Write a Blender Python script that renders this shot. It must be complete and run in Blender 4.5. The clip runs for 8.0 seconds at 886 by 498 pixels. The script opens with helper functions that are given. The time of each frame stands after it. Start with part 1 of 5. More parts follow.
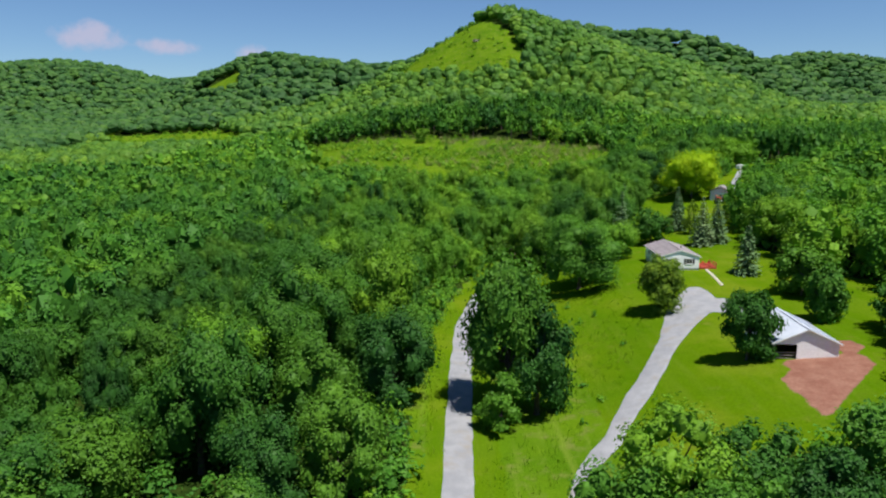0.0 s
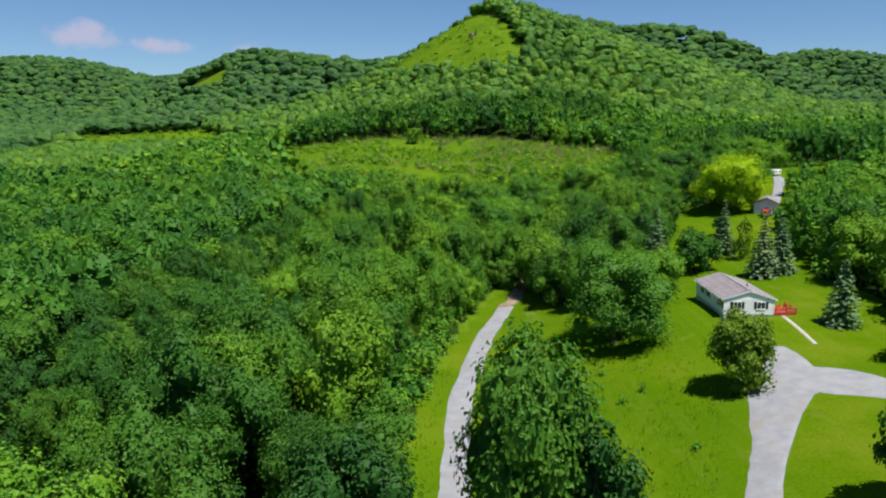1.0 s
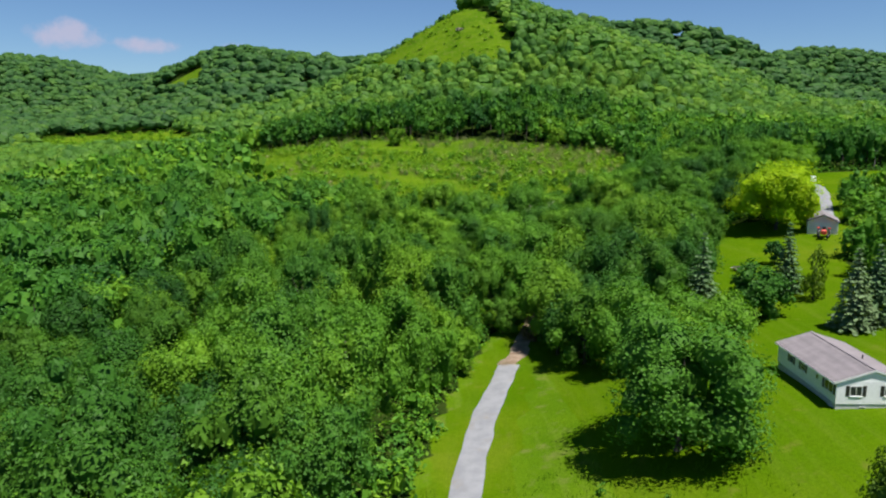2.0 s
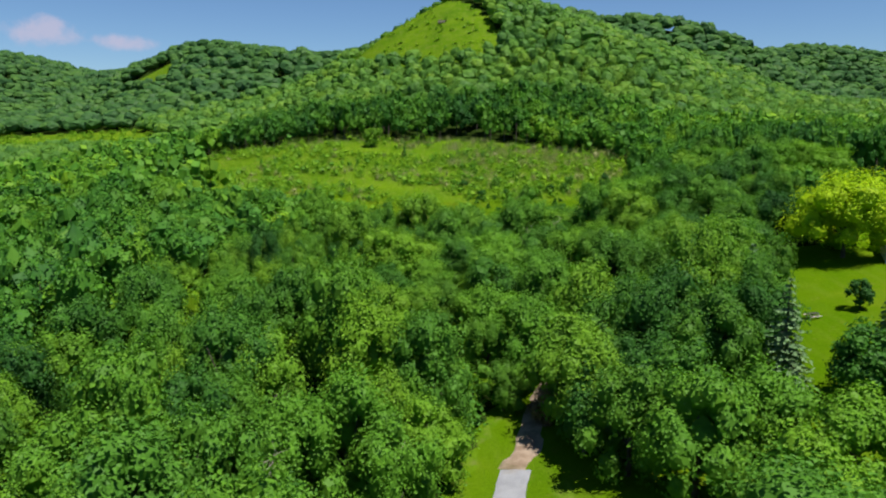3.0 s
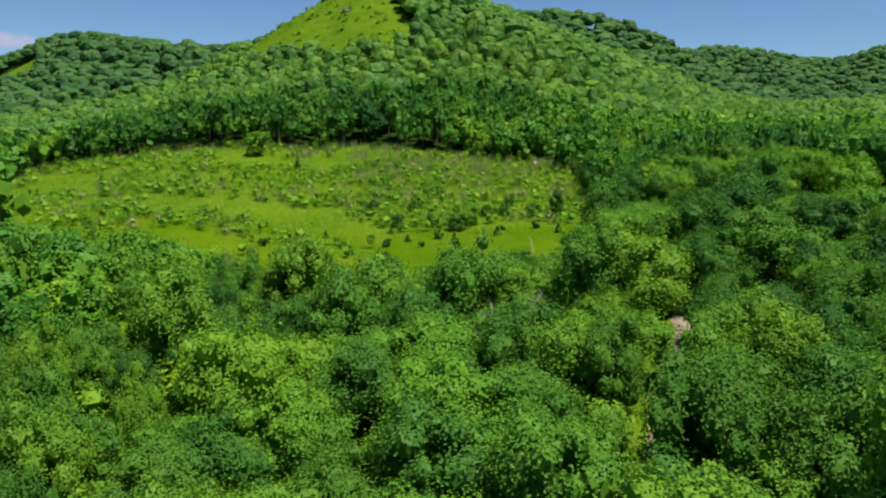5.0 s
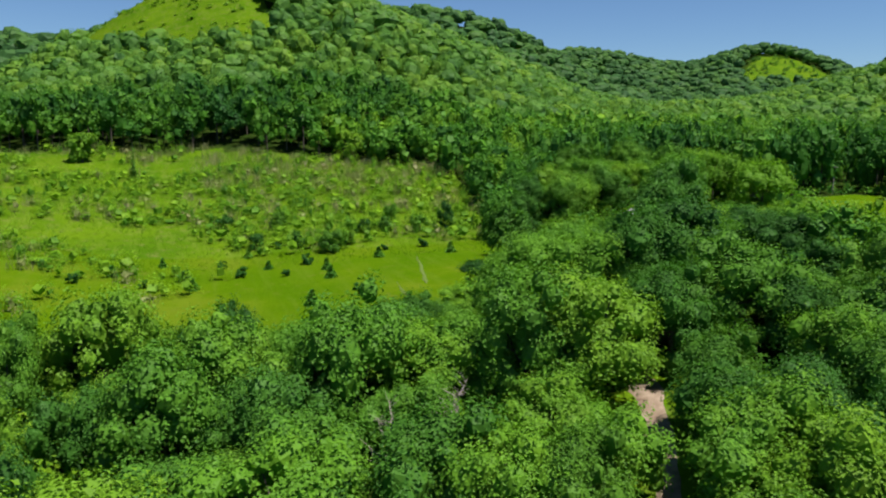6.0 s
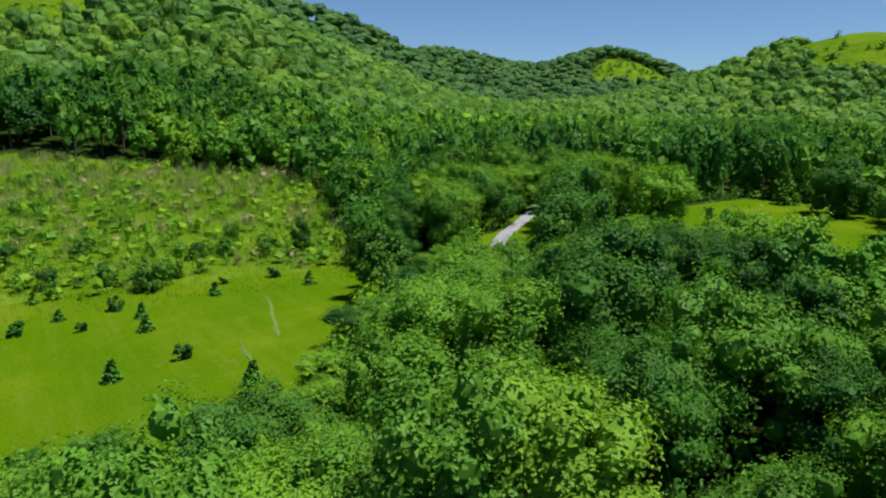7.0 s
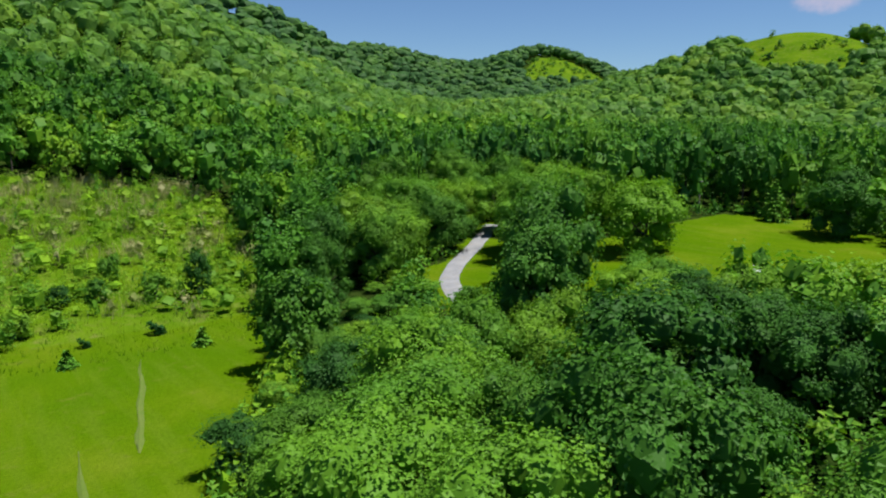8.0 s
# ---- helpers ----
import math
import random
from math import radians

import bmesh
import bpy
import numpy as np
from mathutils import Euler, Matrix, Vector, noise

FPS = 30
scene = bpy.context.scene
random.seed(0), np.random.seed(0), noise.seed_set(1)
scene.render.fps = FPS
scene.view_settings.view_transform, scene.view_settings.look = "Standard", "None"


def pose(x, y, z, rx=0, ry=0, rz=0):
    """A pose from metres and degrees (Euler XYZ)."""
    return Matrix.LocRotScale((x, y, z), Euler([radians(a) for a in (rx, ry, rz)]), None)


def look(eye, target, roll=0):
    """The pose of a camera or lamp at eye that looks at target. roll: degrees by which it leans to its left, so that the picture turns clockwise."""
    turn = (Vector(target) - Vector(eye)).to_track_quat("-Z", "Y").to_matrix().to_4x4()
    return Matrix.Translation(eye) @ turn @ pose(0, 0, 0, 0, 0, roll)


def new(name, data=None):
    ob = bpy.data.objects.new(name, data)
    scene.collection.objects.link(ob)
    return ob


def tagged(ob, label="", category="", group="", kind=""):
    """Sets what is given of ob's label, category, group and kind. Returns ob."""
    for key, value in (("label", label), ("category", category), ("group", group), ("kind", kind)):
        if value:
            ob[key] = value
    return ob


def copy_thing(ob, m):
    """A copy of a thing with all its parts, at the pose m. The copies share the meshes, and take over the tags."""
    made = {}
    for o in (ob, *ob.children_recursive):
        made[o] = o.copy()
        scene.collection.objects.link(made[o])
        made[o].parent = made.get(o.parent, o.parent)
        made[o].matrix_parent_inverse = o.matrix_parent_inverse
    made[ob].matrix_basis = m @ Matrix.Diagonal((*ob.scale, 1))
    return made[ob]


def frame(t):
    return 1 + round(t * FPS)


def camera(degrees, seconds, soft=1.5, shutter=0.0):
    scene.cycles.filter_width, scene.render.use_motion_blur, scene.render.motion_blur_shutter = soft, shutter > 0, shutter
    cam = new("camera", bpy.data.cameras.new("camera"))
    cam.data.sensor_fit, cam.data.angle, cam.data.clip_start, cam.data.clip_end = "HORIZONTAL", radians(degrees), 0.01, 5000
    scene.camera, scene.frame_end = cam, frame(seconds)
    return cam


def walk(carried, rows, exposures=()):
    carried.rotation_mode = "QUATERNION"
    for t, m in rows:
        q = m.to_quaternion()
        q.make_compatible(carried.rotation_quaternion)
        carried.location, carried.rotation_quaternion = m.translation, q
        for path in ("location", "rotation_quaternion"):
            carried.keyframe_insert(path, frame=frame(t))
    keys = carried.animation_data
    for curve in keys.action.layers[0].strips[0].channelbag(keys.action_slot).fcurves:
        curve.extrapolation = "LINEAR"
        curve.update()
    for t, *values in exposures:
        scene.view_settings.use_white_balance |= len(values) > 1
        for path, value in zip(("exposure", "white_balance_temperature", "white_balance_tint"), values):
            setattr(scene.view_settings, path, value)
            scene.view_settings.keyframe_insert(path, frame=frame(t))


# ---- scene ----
cam = camera(63.7, 8.0, soft=2.15)
METRES, EYE, TILT, LEAN, TURN = 269.0, 41.14, -10.0, 0.0, 0.0
SKY, SUN = 0.060, 5.0
ROWS = [
    (0.0, 0.0, 0.0, 0.0, 0.0, 0.0, 0.0),
    (0.5, 0.0015, 0.0729, 0.0115, -0.06, -0.07, 0.03),
    (1.0, 0.0038, 0.1438, 0.0242, -0.37, -0.04, 0.01),
    (1.5, 0.0056, 0.2131, 0.0366, -0.92, -0.02, 0.15),
    (3.0, 0.0133, 0.4165, 0.0731, -2.77, -0.18, 0.45),
    (3.5, 0.0173, 0.4792, 0.0845, -3.97, -0.19, 0.68),
    (4.0, 0.022, 0.5402, 0.0949, -5.16, -0.08, 0.88),
    (5.5, 0.0444, 0.7152, 0.1246, -13.98, -0.23, 2.35),
    (6.0, 0.0563, 0.769, 0.1342, -19.93, -0.55, 3.31),
    (6.5, 0.0736, 0.8207, 0.1433, -26.52, -1.01, 4.37),
    (7.0, 0.0951, 0.8692, 0.1519, -31.3, -1.41, 5.07),
    (7.5, 0.1208, 0.9152, 0.162, -33.62, -1.68, 5.42),
    (8.0, 0.1496, 0.9589, 0.1725, -36.68, -2.05, 5.83),
]
walk(cam, [(t, pose(0, 0, EYE, TILT, LEAN, TURN) @ pose(METRES * x, METRES * y, METRES * z, 90 + pitch, roll, yaw)) for t, x, y, z, yaw, pitch, roll in ROWS],
     [(0.0, 0.59), (8.0, 0.59)])

# ---------------------------------------------------------------- world, sun
SUN_DIR = Vector((0.28, -0.25, 1.0)).normalized()      # towards the sun


def math_node(nt, op, a, b=None, c=None):
    n = nt.nodes.new("ShaderNodeMath")
    n.operation = op
    for i, v in enumerate((a, b, c)):
        if v is None:
            continue
        if isinstance(v, (int, float)):
            n.inputs[i].default_value = v
        else:
            nt.links.new(v, n.inputs[i])
    return n.outputs[0]


def vec_node(nt, op, a, b):
    n = nt.nodes.new("ShaderNodeVectorMath")
    n.operation = op
    for i, v in enumerate((a, b)):
        if isinstance(v, (tuple, list, Vector)):
            n.inputs[i].default_value = tuple(v)
        else:
            nt.links.new(v, n.inputs[i])
    return n.outputs["Value"] if op == "DOT_PRODUCT" else n.outputs["Vector"]


def mix_rgb(nt, fac, a, b, blend="MIX"):
    n = nt.nodes.new("ShaderNodeMix")
    n.data_type, n.blend_type = "RGBA", blend
    for key, v in ((0, fac), (6, a), (7, b)):
        if isinstance(v, (int, float)):
            n.inputs[key].default_value = v
        elif isinstance(v, (tuple, list)):
            n.inputs[key].default_value = (*v, 1) if len(v) == 3 else v
        else:
            nt.links.new(v, n.inputs[key])
    return n.outputs[2]


def noise_node(nt, vec, scale, detail=3.0, rough=0.55):
    n = nt.nodes.new("ShaderNodeTexNoise")
    n.inputs["Scale"].default_value, n.inputs["Detail"].default_value, n.inputs["Roughness"].default_value = scale, detail, rough
    if vec is not None:
        nt.links.new(vec, n.inputs["Vector"])
    return n.outputs["Fac"]


def remap(nt, v, a, b, lo=0.0, hi=1.0):
    n = nt.nodes.new("ShaderNodeMapRange")
    n.interpolation_type = "SMOOTHSTEP"
    nt.links.new(v, n.inputs[0])
    for i, q in enumerate((a, b, lo, hi)):
        n.inputs[1 + i].default_value = q
    return n.outputs[0]


world = bpy.data.worlds.new("sky")
scene.world = world
world.use_nodes = True
wt = world.node_tree
wt.nodes.clear()
sky = wt.nodes.new("ShaderNodeTexSky")
sky.sky_type, sky.sun_disc = "NISHITA", False
sky.sun_elevation = math.asin(SUN_DIR.z)
sky.sun_rotation = math.atan2(SUN_DIR.x, SUN_DIR.y)
sky.altitude, sky.air_density, sky.dust_density, sky.ozone_density = 1200, 1.0, 0.0, 4.0
coord = wt.nodes.new("ShaderNodeTexCoord").outputs["Generated"]
puffy = noise_node(wt, coord, 34.0, 5.0, 0.6)
colour = sky.outputs[0]
CLOUDS = [((-0.431, 0.896, 0.104), 0.047, 0.020), ((-0.349, 0.932, 0.095), 0.040, 0.013), ((-0.252, 0.962, 0.090), 0.024, 0.014),
          ((0.893, 0.428, 0.143), 0.045, 0.016), ((-0.75, 0.6, 0.13), 0.06, 0.02), ((0.97, 0.1, 0.15), 0.06, 0.02)]
for middle, wide, tall in CLOUDS:
    d0 = Vector(middle).normalized()
    right = d0.cross(Vector((0, 0, 1))).normalized()
    up = right.cross(d0)
    u = math_node(wt, "DIVIDE", vec_node(wt, "DOT_PRODUCT", coord, right), wide)
    v = math_node(wt, "DIVIDE", math_node(wt, "SUBTRACT", vec_node(wt, "DOT_PRODUCT", coord, up), 0.0), tall)
    r2 = math_node(wt, "ADD", math_node(wt, "MULTIPLY", u, u), math_node(wt, "MULTIPLY", v, v))
    edge = math_node(wt, "ADD", r2, math_node(wt, "MULTIPLY", puffy, 2.6))
    mask = remap(wt, edge, 2.3, 1.1)
    front = remap(wt, vec_node(wt, "DOT_PRODUCT", coord, d0), 0.9, 0.95)
    colour = mix_rgb(wt, math_node(wt, "MULTIPLY", math_node(wt, "MULTIPLY", mask, front), 0.75), colour, (7.6, 6.1, 6.8))
colour = mix_rgb(wt, 1.0, colour, (0.80, 0.95, 1.10), "MULTIPLY")
bg = wt.nodes.new("ShaderNodeBackground")
bg.inputs[1].default_value = SKY
wt.links.new(colour, bg.inputs[0])
wt.links.new(bg.outputs[0], wt.nodes.new("ShaderNodeOutputWorld").inputs[0])

sun = new("sun", bpy.data.lights.new("sun", "SUN"))
sun.data.energy, sun.data.angle, sun.data.color = SUN, radians(0.53), (1.0, 0.95, 0.86)
sun.matrix_world = look((0, 0, 300), Vector((0, 0, 300)) - SUN_DIR)


# ---------------------------------------------------------------- materials
def material(name):
    m = bpy.data.materials.new(name)
    m.use_nodes = True
    nt = m.node_tree
    nt.nodes.clear()
    out = nt.nodes.new("ShaderNodeOutputMaterial")
    return m, nt, out


def surface(name, a, b, scale=1.0, rough=0.8, metal=0.0, bump=0.3, fine=12.0, stain=None, random_piece=0.0):
    """Painted, stone or earth surface: two colours at a large scale, fine grain, bump."""
    m, nt, out = material(name)
    pos = nt.nodes.new("ShaderNodeNewGeometry").outputs["Position"]
    big = remap(nt, noise_node(nt, pos, scale, 4.0), 0.32, 0.68)
    grain = noise_node(nt, pos, scale * fine, 5.0, 0.7)
    col = mix_rgb(nt, big, a, b)
    col = mix_rgb(nt, 0.5, col, mix_rgb(nt, grain, (0.55, 0.55, 0.55), (1.35, 1.35, 1.35)), "MULTIPLY")
    if stain:
        col = mix_rgb(nt, remap(nt, noise_node(nt, pos, scale * 0.4, 6.0, 0.7), 0.52, 0.7), col, stain)
    if random_piece:
        rnd = nt.nodes.new("ShaderNodeObjectInfo").outputs["Random"]
        lo, hi = 1 - random_piece, 1 + random_piece
        col = mix_rgb(nt, 1.0, col, mix_rgb(nt, rnd, (lo, lo, lo), (hi, hi, hi)), "MULTIPLY")
    p = nt.nodes.new("ShaderNodeBsdfPrincipled")
    nt.links.new(col, p.inputs["Base Color"])
    p.inputs["Roughness"].default_value, p.inputs["Metallic"].default_value = rough, metal
    bn = nt.nodes.new("ShaderNodeBump")
    bn.inputs["Strength"].default_value, bn.inputs["Distance"].default_value = bump, 0.05
    nt.links.new(grain, bn.inputs["Height"])
    nt.links.new(bn.outputs[0], p.inputs["Normal"])
    nt.links.new(p.outputs[0], out.inputs[0])
    return m


def foliage(name, dark, mid, light, patch=0.075, by_object=False, translucent=0.33, vary=0.10, by_tree=False):
    """Leaves: tint tree by tree, then leaf by leaf; light passes through."""
    m, nt, out = material(name)
    geo = nt.nodes.new("ShaderNodeNewGeometry")
    if by_object:
        tree = nt.nodes.new("ShaderNodeObjectInfo").outputs["Random"]
    else:
        tree = remap(nt, noise_node(nt, geo.outputs["Position"], patch, 2.0, 0.7), 0.36, 0.64)
    if by_tree:                                             # each tree of a wood has a tint of its own, stands differ a little
        att = nt.nodes.new("ShaderNodeAttribute")
        att.attribute_name = "tint"
        stand_tint = remap(nt, noise_node(nt, geo.outputs["Position"], 0.022, 2.0, 0.5), 0.36, 0.64)
        tree = math_node(nt, "ADD", math_node(nt, "MULTIPLY", att.outputs["Fac"], 0.72), math_node(nt, "MULTIPLY", stand_tint, 0.28))
    leaf = geo.outputs["Random Per Island"]
    wide = remap(nt, noise_node(nt, geo.outputs["Position"], 0.35, 2.0), 0.3, 0.7)
    tone = math_node(nt, "ADD", math_node(nt, "MULTIPLY", tree, 0.70), math_node(nt, "ADD", math_node(nt, "MULTIPLY", leaf, 0.12), math_node(nt, "MULTIPLY", wide, 0.18)))
    ramp = nt.nodes.new("ShaderNodeValToRGB")
    e = ramp.color_ramp.elements
    e[0].position, e[0].color, e[1].position, e[1].color = 0.12, (*dark, 1), 0.9, (*light, 1)
    k = e.new(0.5)
    k.color = (*mid, 1)
    nt.links.new(tone, ramp.inputs[0])
    col = mix_rgb(nt, 1.0, ramp.outputs[0], mix_rgb(nt, leaf, (1 - vary, 1 - vary, 1 - vary), (1 + vary, 1 + vary, 1 + vary)), "MULTIPLY")
    d, t, g = (nt.nodes.new("ShaderNodeBsdf" + k) for k in ("Diffuse", "Translucent", "Glossy"))
    nt.links.new(col, d.inputs[0])
    nt.links.new(mix_rgb(nt, 1.0, col, (1.15, 1.25, 0.6), "MULTIPLY"), t.inputs[0])
    g.inputs["Roughness"].default_value = 0.6
    a, b = nt.nodes.new("ShaderNodeMixShader"), nt.nodes.new("ShaderNodeMixShader")
    a.inputs[0].default_value, b.inputs[0].default_value = translucent, 0.012
    nt.links.new(d.outputs[0], a.inputs[1]), nt.links.new(t.outputs[0], a.inputs[2])
    nt.links.new(a.outputs[0], b.inputs[1]), nt.links.new(g.outputs[0], b.inputs[2])
    nt.links.new(b.outputs[0], out.inputs[0])
    return m


def ground_material():
    """Rough meadow, mown lawn, very dark ground wherever trees stand and bare red soil, by the painted cover of the
    land.
    """
    m, nt, out = material("ground")
    pos = nt.nodes.new("ShaderNodeNewGeometry").outputs["Position"]
    att = nt.nodes.new("ShaderNodeAttribute")
    att.attribute_name = "cover"
    sep = nt.nodes.new("ShaderNodeSeparateColor")
    nt.links.new(att.outputs["Color"], sep.inputs[0])
    n1, n2, n3 = noise_node(nt, pos, 0.05, 5.0, 0.6), noise_node(nt, pos, 0.35, 5.0, 0.65), noise_node(nt, pos, 3.0, 4.0, 0.7)
    grass = mix_rgb(nt, remap(nt, n1, 0.3, 0.7), (0.052, 0.122, 0.004), (0.094, 0.170, 0.006))
    grass = mix_rgb(nt, remap(nt, n2, 0.5, 0.72), grass, (0.118, 0.152, 0.03))
    mapping = nt.nodes.new("ShaderNodeMapping")
    mapping.inputs["Rotation"].default_value, mapping.inputs["Scale"].default_value = (0, 0, 0.5), (0.55, 0.05, 0.3)
    nt.links.new(pos, mapping.inputs["Vector"])
    streak = noise_node(nt, mapping.outputs[0], 1.0, 3.0, 0.6)
    lawn = mix_rgb(nt, remap(nt, n1, 0.3, 0.7), (0.054, 0.122, 0.002), (0.082, 0.146, 0.003))
    lawn = mix_rgb(nt, remap(nt, n1, 0.52, 0.68, 0.0, 0.7), lawn, (0.112, 0.158, 0.010))
    lawn = mix_rgb(nt, remap(nt, n2, 0.56, 0.78), lawn, (0.105, 0.140, 0.015))
    lawn = mix_rgb(nt, remap(nt, streak, 0.42, 0.75, 0.0, 0.35), lawn, (0.104, 0.158, 0.014))
    grass = mix_rgb(nt, remap(nt, streak, 0.48, 0.8, 0.0, 0.8), grass, (0.118, 0.18, 0.02))
    # much darker than the grass, over all land outside the clearings
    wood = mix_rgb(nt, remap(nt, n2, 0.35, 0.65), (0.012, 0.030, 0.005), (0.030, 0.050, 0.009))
    soil = mix_rgb(nt, remap(nt, n2, 0.3, 0.7), (0.185, 0.085, 0.065), (0.245, 0.130, 0.100))
    jit = math_node(nt, "MULTIPLY", math_node(nt, "SUBTRACT", n2, 0.5), 0.9)

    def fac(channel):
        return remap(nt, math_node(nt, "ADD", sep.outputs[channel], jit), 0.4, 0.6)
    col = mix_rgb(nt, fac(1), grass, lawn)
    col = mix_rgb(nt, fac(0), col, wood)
    col = mix_rgb(nt, fac(2), col, soil)
    col = mix_rgb(nt, 0.75, col, mix_rgb(nt, n3, (0.45, 0.48, 0.45), (1.5, 1.45, 1.4)), "MULTIPLY")
    p = nt.nodes.new("ShaderNodeBsdfPrincipled")
    nt.links.new(col, p.inputs["Base Color"])
    p.inputs["Roughness"].default_value, p.inputs["Specular IOR Level"].default_value = 1.0, 0.0
    bn = nt.nodes.new("ShaderNodeBump")
    bn.inputs["Strength"].default_value, bn.inputs["Distance"].default_value = 0.6, 0.25
    nt.links.new(n3, bn.inputs["Height"])
    nt.links.new(bn.outputs[0], p.inputs["Normal"])
    nt.links.new(p.outputs[0], out.inputs[0])
    return m


GROUND = ground_material()
LEAF = foliage("leaves_of_a_tree", (0.052, 0.160, 0.019), (0.095, 0.237, 0.019), (0.149, 0.290, 0.017), by_object=True)
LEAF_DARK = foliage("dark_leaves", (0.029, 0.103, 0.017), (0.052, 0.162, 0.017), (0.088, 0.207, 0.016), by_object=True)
LEAF_YELLOW = foliage("yellow_green_leaves", (0.22, 0.36, 0.003), (0.29, 0.44, 0.003), (0.36, 0.5, 0.005), patch=0.5)
LEAF_WOOD = foliage("leaves_of_the_wood", (0.037, 0.140, 0.019), (0.089, 0.241, 0.019), (0.181, 0.327, 0.016), patch=0.085, by_tree=True)
LEAF_HILL = foliage("leaves_on_the_hills", (0.050, 0.142, 0.028), (0.090, 0.212, 0.028), (0.150, 0.272, 0.024), patch=0.10, vary=0.03, by_tree=True)
LEAF_BRIGHT = foliage("bright_leaves", (0.080, 0.215, 0.018), (0.114, 0.267, 0.018), (0.157, 0.308, 0.017), by_object=True)
LEAF_DARKWOOD = foliage("dark_leaves_of_the_wood", (0.022, 0.097, 0.017), (0.054, 0.174, 0.017), (0.104, 0.251, 0.017), patch=0.085, by_tree=True)
# distance haze is put into the leaf colour as extra blue
LEAF_FAR_HAZED = foliage("haze_tinted_leaves_on_the_far_hills", (0.034, 0.098, 0.031), (0.055, 0.142, 0.034), (0.084, 0.186, 0.031), patch=0.045, vary=0.03, by_tree=True)
LEAF_EDGE = foliage("leaves_of_the_upper_wood", (0.028, 0.113, 0.019), (0.063, 0.196, 0.021), (0.124, 0.270, 0.019), patch=0.11, by_tree=True)
# darker copy of the dark leaves: shadow of the lower wood painted in
LEAF_SHADED = foliage("shade_darkened_leaves", (0.024, 0.090, 0.016), (0.046, 0.147, 0.016), (0.081, 0.193, 0.016), by_object=True)
LEAF_OLIVE = foliage("olive_leaves", (0.070, 0.140, 0.012), (0.118, 0.205, 0.014), (0.172, 0.272, 0.016), patch=0.6)
LEAF_SHRUB = foliage("shrub_leaves", (0.072, 0.200, 0.012), (0.150, 0.305, 0.012), (0.220, 0.370, 0.014), patch=0.12, by_tree=True)
NEEDLE = foliage("spruce_needles", (0.075, 0.150, 0.058), (0.115, 0.205, 0.085), (0.170, 0.250, 0.115), by_object=True, translucent=0.12)
CEDAR = foliage("cedar_needles", (0.04, 0.15, 0.014), (0.07, 0.21, 0.016), (0.11, 0.26, 0.02), by_object=True, translucent=0.1)
DRY = foliage("dry_brush", (0.19, 0.25, 0.06), (0.26, 0.29, 0.10), (0.34, 0.33, 0.16), patch=0.2)
WITHERED = foliage("withered_leaves", (0.12, 0.075, 0.045), (0.19, 0.13, 0.08), (0.27, 0.20, 0.13), patch=0.8)
BLADE = foliage("grass_blades", (0.09, 0.21, 0.004), (0.16, 0.28, 0.006), (0.24, 0.32, 0.03), patch=0.12)
BARK = surface("bark", (0.055, 0.045, 0.034), (0.09, 0.075, 0.06), 1.4, 0.95, bump=0.9)
DEADWOOD = surface("weathered_dead_wood", (0.24, 0.20, 0.16), (0.34, 0.30, 0.25), 1.4, 0.9, bump=0.6)
GRAVEL = surface("pale_gravel", (0.205, 0.212, 0.236), (0.255, 0.262, 0.286), 0.5, 0.95, bump=0.8, fine=18, stain=(0.22, 0.205, 0.19))
DIRT = surface("packed_sandy_dirt", (0.19, 0.13, 0.09), (0.30, 0.23, 0.17), 0.55, 0.95, bump=0.8, stain=(0.12, 0.10, 0.05))
WORN = surface("worn_dry_grass", (0.074, 0.130, 0.006), (0.096, 0.140, 0.016), 0.6, 0.95, bump=0.6)
CONCRETE = surface("worn_concrete", (0.33, 0.31, 0.27), (0.42, 0.40, 0.35), 0.8, 0.9)
SIDING = surface("white_vinyl_siding", (0.88, 0.89, 0.93), (0.92, 0.93, 0.96), 0.3, 0.55, bump=0.05)
TRIM = surface("white_trim", (0.78, 0.79, 0.80), (0.82, 0.83, 0.84), 0.5, 0.5, bump=0.05)
SHINGLE = surface("grey_asphalt_shingles", (0.19, 0.17, 0.185), (0.235, 0.21, 0.225), 0.6, 0.95, bump=0.5, random_piece=0.10)
BLOCK = surface("grey_foundation_block", (0.55, 0.55, 0.55), (0.63, 0.63, 0.63), 0.8, 0.95)
SHUTTER = surface("dark_shutter_paint", (0.018, 0.017, 0.018), (0.03, 0.028, 0.028), 1.0, 0.5)
REDWOOD = surface("red_stained_deck_wood", (0.40, 0.055, 0.035), (0.50, 0.085, 0.05), 1.2, 0.75, stain=(0.26, 0.04, 0.03), random_piece=0.15)
METALWALL = surface("white_ribbed_metal", (0.90, 0.91, 0.95), (0.94, 0.95, 0.97), 0.25, 0.45, bump=0.05)
METALROOF = surface("pale_metal_roofing", (0.44, 0.49, 0.58), (0.52, 0.56, 0.64), 0.25, 0.4, bump=0.05, stain=(0.38, 0.40, 0.45))
DARKIN = surface("dark_timber", (0.03, 0.027, 0.024), (0.05, 0.045, 0.04), 1.0, 0.9)
WOODGREY = surface("grey_weathered_wood", (0.32, 0.28, 0.25), (0.42, 0.38, 0.34), 1.5, 0.9)
TANWALL = surface("pinkish_tan_siding", (0.80, 0.68, 0.72), (0.86, 0.75, 0.79), 0.4, 0.7)
REDPAINT = surface("red_paint", (0.50, 0.05, 0.035), (0.60, 0.075, 0.05), 0.8, 0.45)
RUBBER = surface("black_rubber", (0.02, 0.02, 0.02), (0.035, 0.035, 0.035), 2.0, 0.8)
